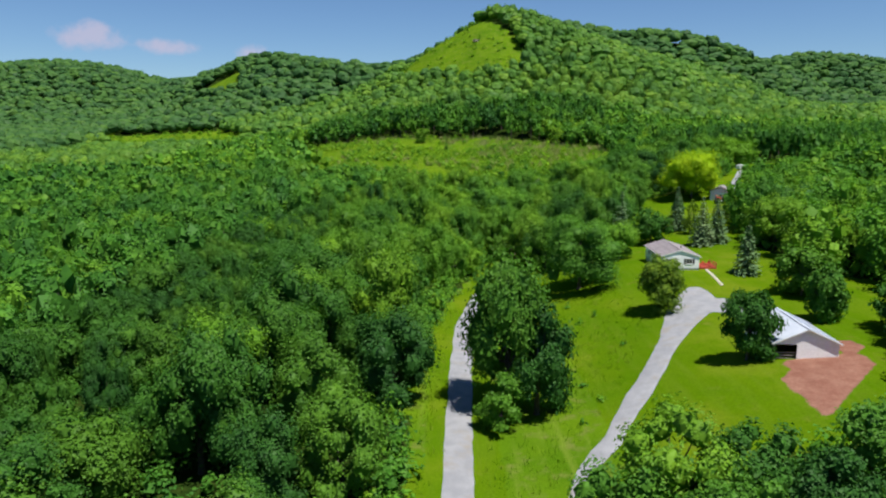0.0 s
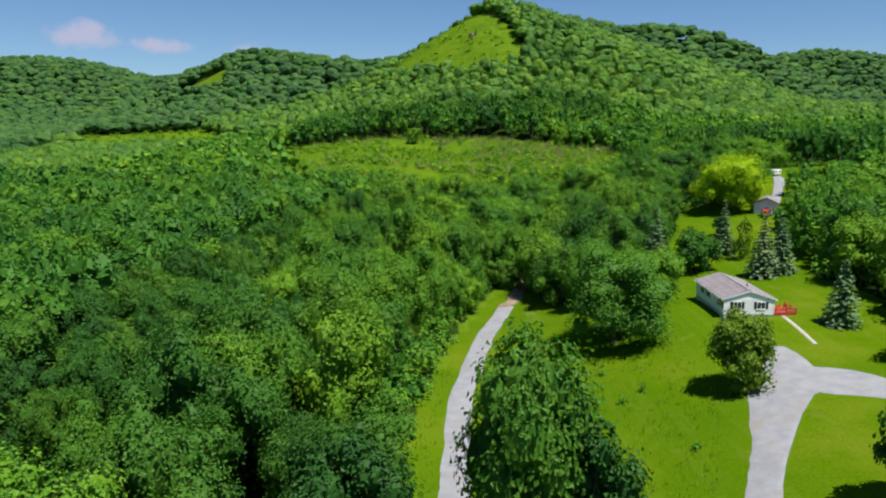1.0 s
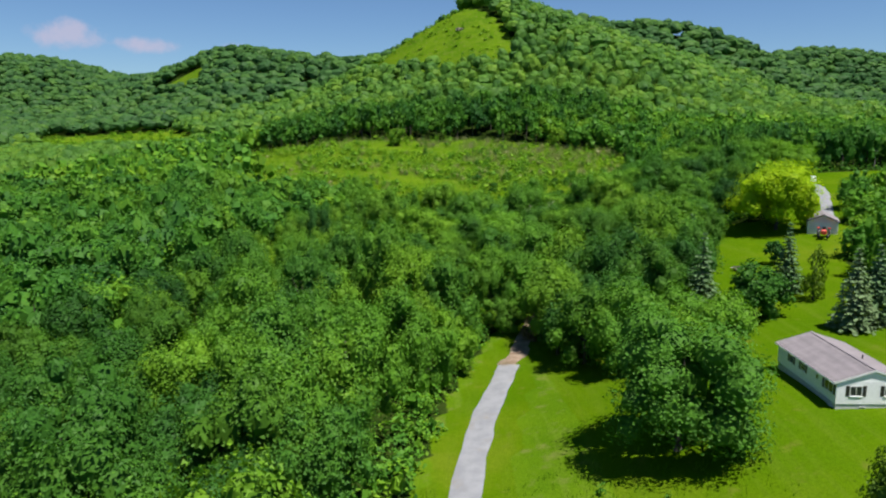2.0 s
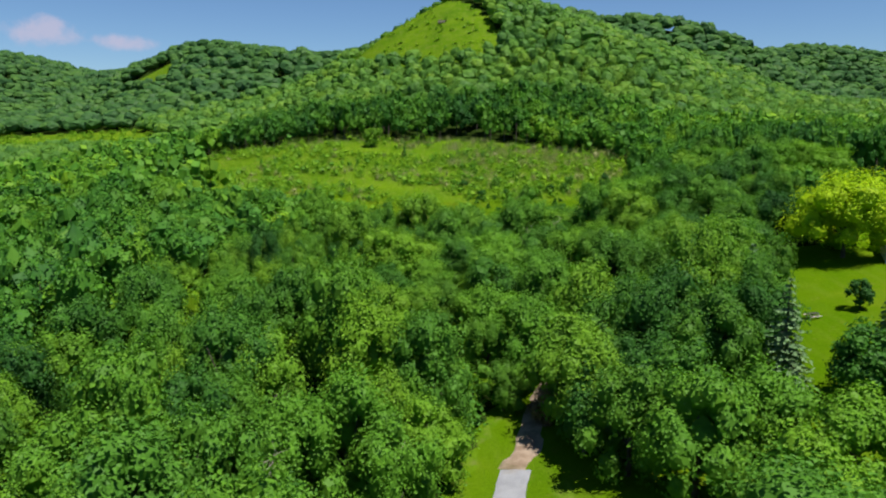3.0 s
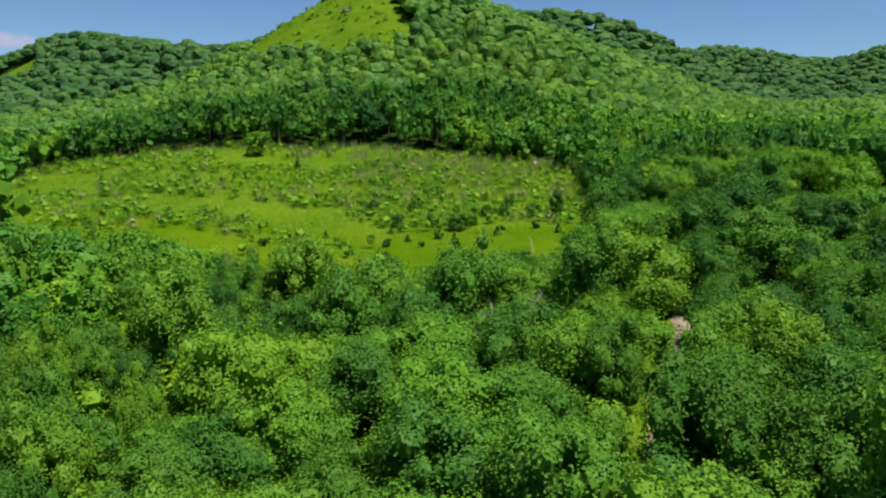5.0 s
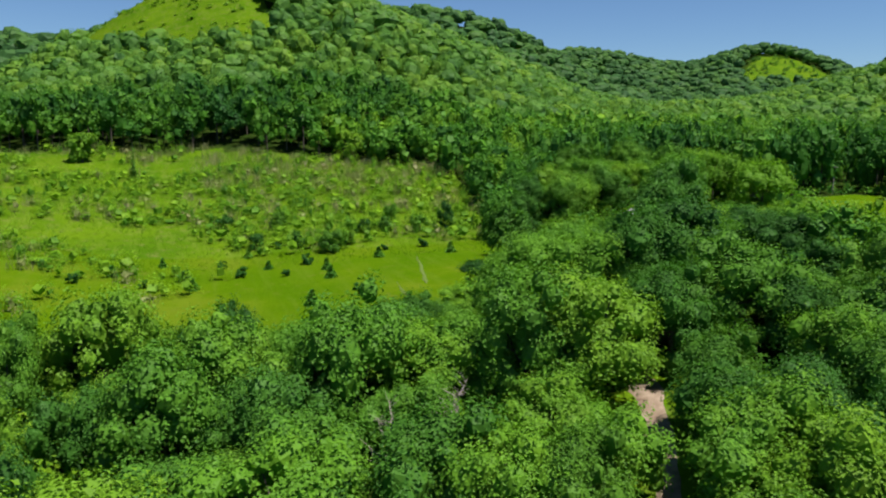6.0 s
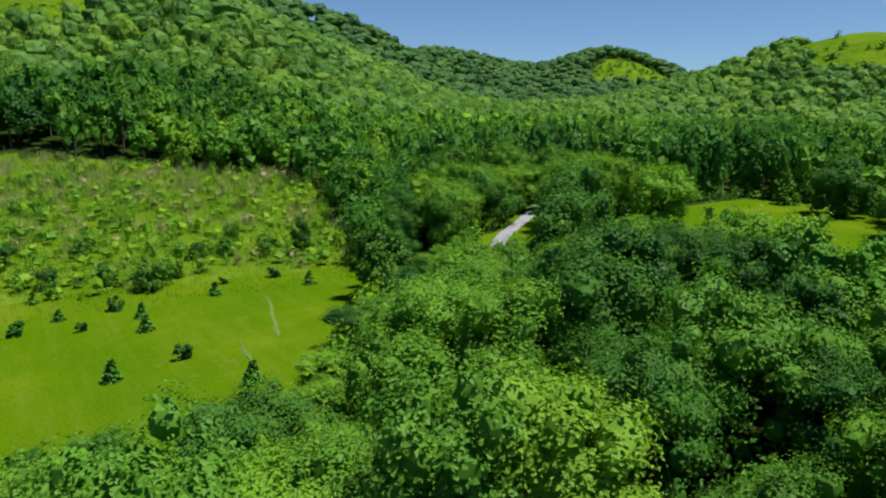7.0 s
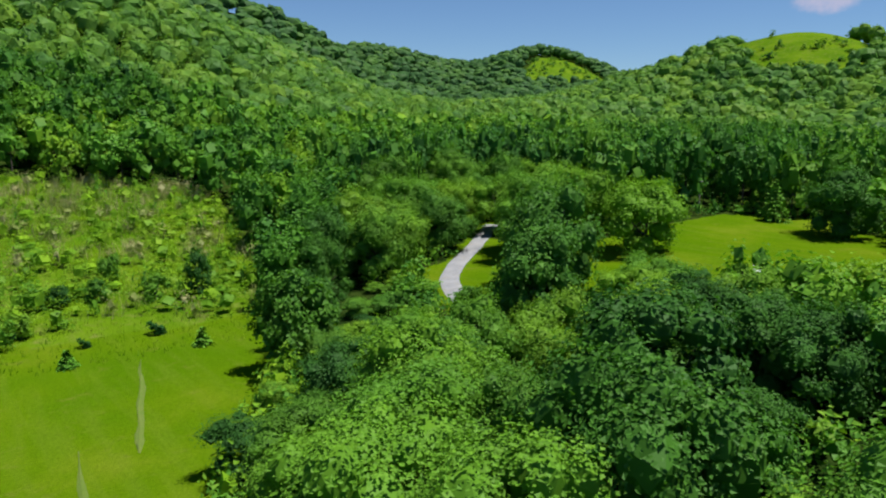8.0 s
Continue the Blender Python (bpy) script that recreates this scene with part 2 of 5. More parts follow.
STONE = surface("pale_rock", (0.22, 0.20, 0.16), (0.32, 0.29, 0.24), 0.25, 0.95, bump=0.9)


def glass_material():
    m, nt, out = material("window_glass")
    p = nt.nodes.new("ShaderNodeBsdfPrincipled")
    p.inputs["Base Color"].default_value = (0.03, 0.035, 0.04, 1)
    p.inputs["Roughness"].default_value = 0.08
    nt.links.new(p.outputs[0], out.inputs[0])
    return m


GLASS = glass_material()


# ---------------------------------------------------------------- the land
# rounded hills: x, y, height, half-widths, turn in degrees
HILLS = [
    (60, 768, 86.7, 69, 98, -26), (194, 906, 66.3, 180, 60, -1), (185, 710, 47.4, 187, 64, 46), (-248, 1101, 85.0, 72, 213, 32),
    (-392, 1288, 46.0, 185, 173, -1), (-691, 1428, 98.7, 152, 252, -10), (-43, 948, 29.8, 277, 282, 1), (739, 1135, 122.6, 291, 129, 10),
    (405, 973, 11.6, 196, 147, 0), (655, 1057, -58.8, 214, 59, 39), (540, 605, 16.9, 165, 111, -1), (615, 555, 56.8, 88, 151, -26),
    (-1168, 1287, 99.1, 307, 386, -3), (-193, 2059, 76.4, 643, 256, 0), (1023, 949, 39.9, 302, 325, 2),
    (-2, 745, 10.5, 42, 40, 0), (600, 546, 9.5, 40, 44, 0)]
# dips and rises of the valley floor
SWELLS = [(17, 192, -4.8, 36, 46, -1), (72, 370, -7.1, 40, 56, -1), (34, 155, 3.8, 16, 17, -1), (42, 92, 1.7, 16, 19, 0), (109, 279, 3.7, 35, 36, 0), (-325, 870, 3, 110, 90, 0)]


def land(x, y):
    """Height of the ground; takes numbers or arrays."""
    x, y = np.asarray(x, float), np.asarray(y, float)
    z = 4.09 + 9.42 * np.tanh(x / 154.3) + 6.34 * np.tanh((y - 192.9) / 192.9) + 4.48 * (1 - np.exp(-((x - 12.16) / 28.09) ** 2))
    for hx, hy, h, sx, sy, turn in HILLS + SWELLS:
        c, s = math.cos(radians(turn)), math.sin(radians(turn))
        u, v = ((x - hx) * c + (y - hy) * s) / sx, (-(x - hx) * s + (y - hy) * c) / sy
        z = z + h * np.exp(-0.5 * (u * u + v * v))
    return z


def at_land(x, y, lift=0.0):
    return Vector((x, y, float(land(x, y)) + lift))


def inside(poly, x, y):
    """Which points lie inside a plan outline."""
    x, y = np.asarray(x, float), np.asarray(y, float)
    res = np.zeros(x.shape, bool)
    for (x0, y0), (x1, y1) in zip(poly, poly[1:] + poly[:1]):
        cross = (y0 > y) != (y1 > y)
        res ^= cross & (x < (x1 - x0) * (y - y0) / ((y1 - y0) or 1e-9) + x0)
    return res


def line_distance(line, x, y):
    """Distance in the plan to a line of points."""
    x, y = np.asarray(x, float), np.asarray(y, float)
    best = np.full(x.shape, 1e9)
    for (x0, y0), (x1, y1) in zip(line, line[1:]):
        dx, dy = x1 - x0, y1 - y0
        t = np.clip(((x - x0) * dx + (y - y0) * dy) / (dx * dx + dy * dy), 0, 1)
        best = np.minimum(best, np.hypot(x - x0 - t * dx, y - y0 - t * dy))
    return best


ROAD = [(1.0, -60), (1.2, 40), (1.6, 71), (2.1, 88), (3.1, 115), (4.1, 135), (6.2, 148), (9.8, 168), (15.8, 190), (20.5, 203), (27, 218), (36, 233), (44, 243.5), (50.5, 253.5),
        (56, 264), (63, 278), (76, 298), (89, 316), (100, 335), (106, 347), (112, 354), (123, 362), (136, 372)]
DRIVE = [(13, 55), (15, 70), (22.5, 85.5), (27.5, 94), (36, 112), (40, 120), (46, 130), (50, 138)]
YARD = [(-5, 40), (-4, 75), (-6.4, 100), (-2.6, 131), (0.5, 150), (4.8, 176), (12, 200), (16, 208), (22, 212), (24, 206), (24, 195), (28, 186), (40, 190), (47, 195), (50, 200),
        (58, 212), (62, 232), (70, 246), (90, 250), (112, 282), (120, 300), (108, 325), (112, 340), (126, 345), (155, 348), (180, 348), (190, 330), (172, 305), (145, 295),
        (128, 280), (112, 258), (100, 240), (98, 225), (85, 215), (82, 200), (80, 185), (74, 175), (77, 160), (74, 150), (70, 143), (84, 134)]
YARD += [(84, 124), (74, 112), (64, 95), (60, 85), (54, 76), (44, 70), (30, 71), (22, 70), (17, 64), (12, 40)]
MEADOW = [(-95, 480), (-50, 479), (-20, 476), (24, 478), (60, 456), (94, 447), (100, 430), (97, 412), (86, 368), (77, 345), (71.5, 334), (65, 323.5), (54.5, 308), (47, 297), (35, 297), (25, 304),
          (12, 309), (-8, 314), (-36, 322), (-60, 352), (-75, 395), (-105, 440)]
FAR_MEADOW = [(-350, 720), (-290, 655), (-175, 635), (-200, 725), (-255, 800), (-400, 860)]
BLUFF = [(-46, 695), (-44, 790), (2, 800), (34, 778), (46, 735), (62, 700), (74, 641), (60, 608), (27, 622), (0, 650)]
BALD = [(-398, 1145), (-348, 1140), (-305, 1105), (-280, 1015), (-310, 1030), (-350, 1080)]
CROWN_FIELD = [(690, 945), (735, 1008), (815, 1062), (870, 1045), (890, 1000), (860, 950), (780, 915)]
TOP_FIELD = [(497, 526), (530, 552), (560, 578), (590, 560), (597, 528), (575, 500), (545, 483), (510, 474)]
NOTCH = [(318, 832), (330, 836), (340, 810), (326, 808)]
PEN = [(46.0, 94.5), (44.0, 84), (42.9, 76.6), (44.1, 75.3), (46.2, 79), (47.8, 82.0), (51.5, 84.5), (55.4, 87.7), (58, 92), (60, 100), (57.5, 104), (55, 93.5)]
OPEN = [YARD, MEADOW, FAR_MEADOW, BLUFF, BALD, CROWN_FIELD, TOP_FIELD, NOTCH, *([(x + 14 * k + j, y + 12 * k - j) for x, y in TOP_FIELD] for k in (1, 2, 3, 4) for j in (0, 13))]


def clearing(x, y):
    res = line_distance(ROAD[:10], x, y) < 5.0
    res |= line_distance(ROAD[9:20], x, y) < 2.6
    res |= line_distance(ROAD[19:21], x, y) < 4.4
    res |= line_distance(ROAD[20:], x, y) < 2.4
    res |= line_distance([(104, 343), (111, 352)], x, y) < 4.4
    res |= line_distance([(106, 343), (124, 361)], x, y) < 5.0
    res |= line_distance([(43, 242), (60, 271)], x, y) < 4.2
    res |= line_distance([(38, 233), (49, 252)], x, y) < 4.2
    for poly in OPEN:
        res |= inside(poly, x, y)
    return res


def mesh_object(name, verts, faces, mats, index=None, smooth=False, parent=None, normals=None, tint=None):
    """A mesh from arrays; faces all have the same number of corners. normals, tint: one for each vertex."""
    me = bpy.data.meshes.new(name)
    verts, faces = np.asarray(verts, np.float32), np.asarray(faces, np.int32)
    k = faces.shape[1]
    me.vertices.add(len(verts))
    me.vertices.foreach_set("co", verts.ravel())
    me.loops.add(faces.size)
    me.loops.foreach_set("vertex_index", faces.ravel())
    me.polygons.add(len(faces))
    me.polygons.foreach_set("loop_start", np.arange(0, faces.size, k, dtype=np.int32))
    me.polygons.foreach_set("loop_total", np.full(len(faces), k, np.int32))
    if index is not None:
        me.polygons.foreach_set("material_index", np.asarray(index, np.int32))
    me.polygons.foreach_set("use_smooth", np.full(len(faces), smooth, bool))
    for mat in mats:
        me.materials.append(mat)
    me.update(calc_edges=True)
    if normals is not None:
        layer = me.attributes.new("custom_normal", "FLOAT_VECTOR", "POINT")
        layer.data.foreach_set("vector", np.asarray(normals, np.float32).ravel())
    if tint is not None:
        layer = me.attributes.new("tint", "FLOAT", "POINT")
        layer.data.foreach_set("value", np.asarray(tint, np.float32))
    ob = new(name, me)
    ob.parent = parent
    return ob


def steps(lo, a, b, hi, fine, grow):
    """Grid lines: fine between a and b, wider and wider outside."""
    mid = list(np.arange(a, b + 0.1, fine))
    out, s, v = [], fine, b
    while v < hi:
        s *= grow
        v += s
        out.append(v)
    back, s, v = [], fine, a
    while v > lo:
        s *= grow
        v -= s
        back.append(v)
    return np.array(back[::-1] + mid + out)


def build_ground():
    gx, gy = steps(-2600, -40, 150, 2600, 2.3, 1.06), steps(-1500, 40, 380, 3200, 2.3, 1.045)
    X, Y = np.meshgrid(gx, gy)
    Z = land(X, Y)
    nx, ny = len(gx), len(gy)
    verts = np.stack([X, Y, Z], -1).reshape(-1, 3)
    i = (np.arange(ny - 1)[:, None] * nx + np.arange(nx - 1)).ravel()
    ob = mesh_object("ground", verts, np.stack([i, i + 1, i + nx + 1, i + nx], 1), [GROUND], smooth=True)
    x, y = verts[:, 0], verts[:, 1]
    cover = np.zeros((len(verts), 4), np.float32)
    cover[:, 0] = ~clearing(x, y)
    lawn = (inside(YARD, x, y) & ((y > 72) & (x > 21))) | (line_distance(ROAD[:10], x, y) < 5) | (line_distance(ROAD[18:], x, y) < 6)
    low = inside(MEADOW, x, y) & (y < 372 - 0.15 * x)
    cover[:, 1] = lawn | low
    cover[:, 2] = inside(PEN, x, y)
    cover[:, 3] = 1
    layer = ob.data.attributes.new("cover", "FLOAT_COLOR", "POINT")
    layer.data.foreach_set("color", cover.ravel())
    return tagged(ob, "green valley floor and hills of grass and dark wooded ground", "ground", kind="structure")


def smooth_line(pts, step=1.5):
    """A finer line through the points (Catmull-Rom), any number of columns."""
    P = np.array(pts, float)
    P = np.vstack([2 * P[0] - P[1], P, 2 * P[-1] - P[-2]])
    out = []
    for a, b, c, d in zip(P, P[1:], P[2:], P[3:]):
        n = max(2, int(np.hypot(*(c - b)[:2]) / step))
        for t in np.arange(n) / n:
            out.append(0.5 * (2 * b + (c - a) * t + (2 * a - 5 * b + 4 * c - d) * t * t + (3 * b - a - 3 * c + d) * t ** 3))
    return np.array(out + [P[-2]])


def strip(name, pts, mat, lift, label, category, ragged=0.12, seed=1):
    """A track laid on the ground: x, y, width along a line, with uneven shoulders that sink into the grass."""
    L = smooth_line(pts)
    rng = np.random.default_rng(seed)
    d = np.gradient(L[:, :2], axis=0)
    d /= np.linalg.norm(d, axis=1)[:, None]
    side = np.stack([d[:, 1], -d[:, 0]], 1)
    k = np.linspace(-1, 1, 9)
    wob = rng.normal(0, ragged, (len(L), 2))
    wob = (wob + np.roll(wob, 1, 0) + np.roll(wob, -1, 0)) / 2
    verts = []
    for j, u in enumerate(k):
        w = u * (L[:, 2] / 2 + np.where(u < 0, wob[:, 0], wob[:, 1]) * abs(u) ** 2)
        P = L[:, :2] + side * w[:, None]
        z = land(P[:, 0], P[:, 1]) + (lift * (1.0 if abs(u) < 0.9 else -0.6)) + 0.03 * math.cos(u * 5)
        verts.append(np.column_stack([P, z]))
    V = np.stack(verts, 1).reshape(-1, 3)
    n = len(k)
    i = (np.arange(len(L) - 1)[:, None] * n + np.arange(n - 1)).ravel()
    ob = mesh_object(name, V, np.stack([i, i + 1, i + n + 1, i + n], 1), [mat], smooth=True)
    return tagged(ob, label, category, kind="structure")


build_ground()
strip("road", [(x, y, 4.0) for x, y in ROAD[:9]], GRAVEL, 0.09, "pale gravel road winding through the wood", "road", seed=2)
strip("forest_track", [(x, y, w) for (x, y), w in zip(ROAD[8:18], (3.9, 3.6, 3.2, 2.9, 2.6, 2.5, 2.5, 2.6, 2.8, 3.2))], DIRT, 0.08, "sandy dirt track shaded by the trees", "track", 0.5, 3)
strip("upper_road", [(x, y, 3.5) for x, y in ROAD[17:]], GRAVEL, 0.1, "pale gravel road between the trees beyond", "road", seed=4)
strip("driveway", [(12, 50, 2.8), (15, 71.8, 3.0), (21.1, 82.4, 3.1), (26.0, 91.0, 3.3), (31.0, 99.7, 3.6), (36.6, 110.5, 4.4), (40.6, 118.2, 6.6), (45.8, 127.2, 9.6), (48.4, 133.0, 6.4), (49.4, 137.0, 2.6)], GRAVEL, 0.10,
      "wide pale gravel driveway up to the house", "driveway", 0.2, 5)
strip("driveway_arm", [(41.5, 121.5, 4.0), (47, 125.5, 9.0), (52.0, 124.0, 9.5), (55.5, 119.5, 6.0), (56.5, 117.0, 3.0)], GRAVEL, 0.12, "pale gravel arm of the driveway towards the barn", "driveway", 0.2, 6)
strip("walkway", [(55.0, 136.8, 0.7), (55.3, 139.5, 0.7), (55.8, 143.5, 0.7), (56.4, 149.8, 0.7)], CONCRETE, 0.13, "narrow pale concrete walk across the lawn", "walkway", 0.05, 7)
strip("farm_yard", [(93, 238, 2.6), (99, 246, 3), (106, 259, 3.2), (116, 279, 3.6), (124, 297, 3.4), (127, 304, 3)], GRAVEL, 0.1, "pale bare yard behind the small garage", "yard", 0.2, 8)
strip("worn_path", [(54.2, 324.5, 0.2), (54.9, 327, 0.9), (56.0, 331, 0.7), (56.8, 335, 0.45), (58.6, 341, 0.6), (60.4, 348, 0.3), (61.2, 351, 0.15)], WORN, 0.05, "faint pale path worn across the mown meadow", "path", 0.2, 9)
strip("worn_path_fork", [(48.6, 317.0, 0.4), (48.9, 320, 0.7), (49.6, 325, 0.4), (50.2, 329, 0.2)], WORN, 0.05, "faint worn line in the mown meadow", "path", 0.2, 10)


# ---------------------------------------------------------------- trees
def leaves(centre, normal, length, width, rng):
    """Leaf sprays: one uneven quad each, bent along the middle."""
    n = len(centre)
    a = rng.normal(size=(n, 3))
    a -= normal * (a * normal).sum(1)[:, None]
    a /= np.linalg.norm(a, axis=1)[:, None] + 1e-9
    b = np.cross(normal, a)
    length, width = np.broadcast_to(length, n)[:, None], np.broadcast_to(width, n)[:, None]
    fold = normal * width * 0.18
    u, v = rng.uniform(0.22, 0.62, (4, n, 1)), rng.uniform(0.22, 0.62, (4, n, 1))
    V = np.stack([centre - a * length * u[0] - b * width * v[0] - fold, centre + b * width * v[1] - a * length * u[1] + fold,
                  centre + a * length * u[2] + b * width * v[2] - fold, centre - b * width * v[3] + a * length * u[3] + fold], 1)
    return V.reshape(-1, 3), np.arange(4 * n).reshape(n, 4)


def blob(detail):
    """A rounded cube of unit size as welded quads: 6, 24 or 54 faces."""
    k = detail + 1
    V, F = [], []
    for axis in range(3):
        for s in (-1, 1):
            base = len(V)
            for i in range(k):
                for j in range(k):
                    p = np.ones(3) * s
                    p[(axis + 1) % 3], p[(axis + 2) % 3] = math.tan((-1 + 2 * i / detail) * math.pi / 4), math.tan((-1 + 2 * j / detail) * math.pi / 4)
                    V.append(p / np.linalg.norm(p))
            for i in range(detail):
                for j in range(detail):
                    q = base + i * k + j
                    F.append((q, q + k, q + k + 1, q + 1) if s > 0 else (q, q + 1, q + k + 1, q + k))
    _, first, back = np.unique(np.round(np.array(V), 4), axis=0, return_index=True, return_inverse=True)
    return np.array(V)[first], back.ravel()[np.array(F)]


def unit(A):
    return A / (np.linalg.norm(A, axis=1)[:, None] + 1e-9)


UP = np.array([0.0, 0.0, 1.0])


def crown_shape(rng, n, puffs, size, tall, flat=0.0, droop=-0.3, spread=1.0, shake=0.34, wide=(0.5, 0.85), taper=0.0, core=1, fill=0.77, lobe=(0.25, 0.4), heart=0.36, whole=0.4):
    """Leaf sprays over the leafy masses of a crown of unit radius and height tall, at the ends of the limbs.
    Returns corners, faces, the middles of the masses, and the way each corner is turned to the light."""
    lift = 0.36 + max(0.0, whole - 0.4) * 1.6
    d = unit(rng.normal(size=(puffs * 4, 3)))
    d = d[d[:, 2] > droop]
    pick = [0]                                                # masses keep apart from one another
    for i in range(1, len(d)):
        if len(pick) < puffs and np.max(d[pick] @ d[i]) < 1 - 1.05 / puffs:
            pick.append(i)
    d = d[pick]
    reach = rng.uniform(0.5, 0.9, len(d))
    lump = 1 + 0.22 * np.sin(d[:, 0] * 3 + rng.uniform(0, 6)) * np.cos(d[:, 1] * 3 + rng.uniform(0, 6))
    P = d * (reach * lump)[:, None] * spread
    P[:, 2] = P[:, 2] * tall * (1 - flat * np.clip(P[:, 2], 0, 1))
    r = rng.uniform(*lobe, len(d))
    w = r ** 2
    pick = rng.choice(len(d), n, p=w / w.sum())
    q = rng.normal(size=(n, 3))
    q[:, 2] += 0.3
    q = unit(q + d[pick] * 0.3)
    u = rng.random(n)
    rad = r[pick] * (0.74 + 0.3 * u + 0.22 * u ** 6)
    C = P[pick] + q * rad[:, None] * np.array([1, 1, 0.72]) + rng.normal(size=(n, 3)) * 0.03
    N = unit(q * 0.62 + d[pick] * 0.42 + UP * 0.32 + rng.normal(size=(n, 3)) * shake)
    soft = unit(unit(q * (1.1 - whole) + d[pick] * whole + UP * lift) * 0.68 + N * 0.32)
    L = size * rng.uniform(0.65, 1.35, n)
    K, KF, KN, off = [], [], [], 0
    inside = [(P.mean(0) * np.array([1, 1, 0.7]), heart, 2 if core > 1 or heart > 0.5 else 1, UP * 0.5)]
    if core:                                                  # the dense inside of the crown and of each mass
        inside += [(p - e * s * 0.15, s * fill, core, e) for p, s, e in zip(P, r, d)]
    for p, s, detail, e in inside:
        bv, bf = blob(detail)
        bv = bv @ np.array(Euler(rng.uniform(0, 6.3, 3)).to_matrix())
        bump = 1 + 0.2 * np.sin(bv[:, :1] * 4 + rng.uniform(0, 6)) * np.cos(bv[:, 1:2] * 4 + rng.uniform(0, 6))
        K.append(p + bv * bump * s * np.array([1, 1, 0.76]))
        KF.append(bf + off)
        KN.append(unit(bv * (1.1 - whole) + e * whole + UP * lift))
        off += len(bv)
    K, KF, KN = np.vstack(K), np.vstack(KF), np.vstack(KN)
    both = np.vstack([C, K])
    lo, hi = np.percentile(both[:, 2], (1.0, 99.0))
    far = np.percentile(np.hypot(both[:, 0], both[:, 1]), 95)
    for A in (C, P, K):                                        # unit radius, height from -1 to 1
        A[:, :2] /= far
        A[:, 2] = (A[:, 2] - lo) / (hi - lo) * 2 - 1
        A[:, :2] *= (1 - taper * A[:, 2:])
    V, F = leaves(C, N, L, L * rng.uniform(*wide, n), rng)
    return np.vstack([V, K]), np.vstack([F, KF + len(V)]), P, np.vstack([np.repeat(soft, 4, 0), KN])


def tube(points, radii, sides):
    """A tapered limb through points, as quads."""
    P, V = np.asarray(points, float), []
    ang = np.arange(sides) * 2 * math.pi / sides
    for i, (p, r) in enumerate(zip(P, radii)):
        d = P[min(i + 1, len(P) - 1)] - P[max(i - 1, 0)]
        d /= np.linalg.norm(d) + 1e-9
        u = np.cross(d, [0.31, 0.9, 0.1] if abs(d[1]) < 0.9 else [1, 0, 0])
        u /= np.linalg.norm(u)
        v = np.cross(d, u)
        V.append(p + r * (np.cos(ang)[:, None] * u + np.sin(ang)[:, None] * v))
    F = []
    for i in range(len(P) - 1):
        for j in range(sides):
            k = (j + 1) % sides
            F.append((i * sides + j, i * sides + k, (i + 1) * sides + k, (i + 1) * sides + j))
    return np.vstack(V), np.array(F)


def join(pieces):
    V, F, off = [], [], 0
    for v, f in pieces:
        V.append(v)
        F.append(np.asarray(f) + off)
        off += len(v)
    return np.vstack(V), np.vstack(F)


def trunk_shape(rng, height, targets, r0=0.028):
    """Trunk of a tree of that height, with limbs to some of the puffs (targets, in the tree's own metres)."""
    lean = rng.normal(0, 0.02, 2) * height
    pts = [np.array([lean[0] * t * t, lean[1] * t * t, height * t - 0.4]) for t in (0, 0.06, 0.3, 0.6, 0.85)]
    R = height * r0
    pieces = [tube(pts, [R * 1.5, R, R * 0.82, R * 0.5, R * 0.15], 8)]
    for tgt in targets:
        t0 = rng.uniform(0.25, 0.6)
        s = np.array([lean[0] * t0 * t0, lean[1] * t0 * t0, height * t0 - 0.4])
        mid = (s + tgt) / 2 + np.array([0, 0, -0.08 * height * rng.random()])
        pieces.append(tube([s, mid, s + (tgt - s) * 0.93], [R * 0.42, R * 0.28, R * 0.08], 5))
    return join(pieces)


def broadleaf(name, seed, height, radius, n, puffs, size, mat, label="", flat=0.15, low=0.32, droop=-0.8, limbs=9, shake=0.32, taper=0.0, core=2, fill=0.7, lobe=(0.25, 0.4), heart=0.28, whole=0.4):
    """A tree: Empty at its foot > trunk, crown."""
    rng = np.random.default_rng(seed)
    V, F, P, N = crown_shape(rng, n, puffs, size / radius, 1.0, flat, droop, 1.0, shake, taper=taper, core=core, fill=fill, lobe=lobe, heart=heart, whole=whole)
    half = height * (1 - low) / 2
    sc = np.array([radius, radius, half])
    shift = np.array([0, 0, height - half])
    tree = new(name)
    mesh_object("crown", V * sc + shift, F, [mat], parent=tree, normals=N)
    tgt = (P * sc + shift)[rng.permutation(len(P))[:limbs]]
    Vt, Ft = trunk_shape(rng, height * 0.9, tgt)
    mesh_object("trunk", Vt, Ft, [BARK], smooth=True, parent=tree)
    if label:
        tagged(tree, label, "tree")
    return tree


def put(ob, x, y, turn=0.0, scale=1.0, tall=None, sink=0.0):
    ob.matrix_basis = stand(x, y, turn, scale, tall, sink)
    return ob


def stand(x, y, turn=0.0, scale=1.0, tall=None, sink=0.0):
    tall = scale if tall is None else tall
    return Matrix.Translation(at_land(x, y, -sink)) @ Matrix.Rotation(turn, 4, "Z") @ Matrix.Diagonal((scale, scale, tall, 1))


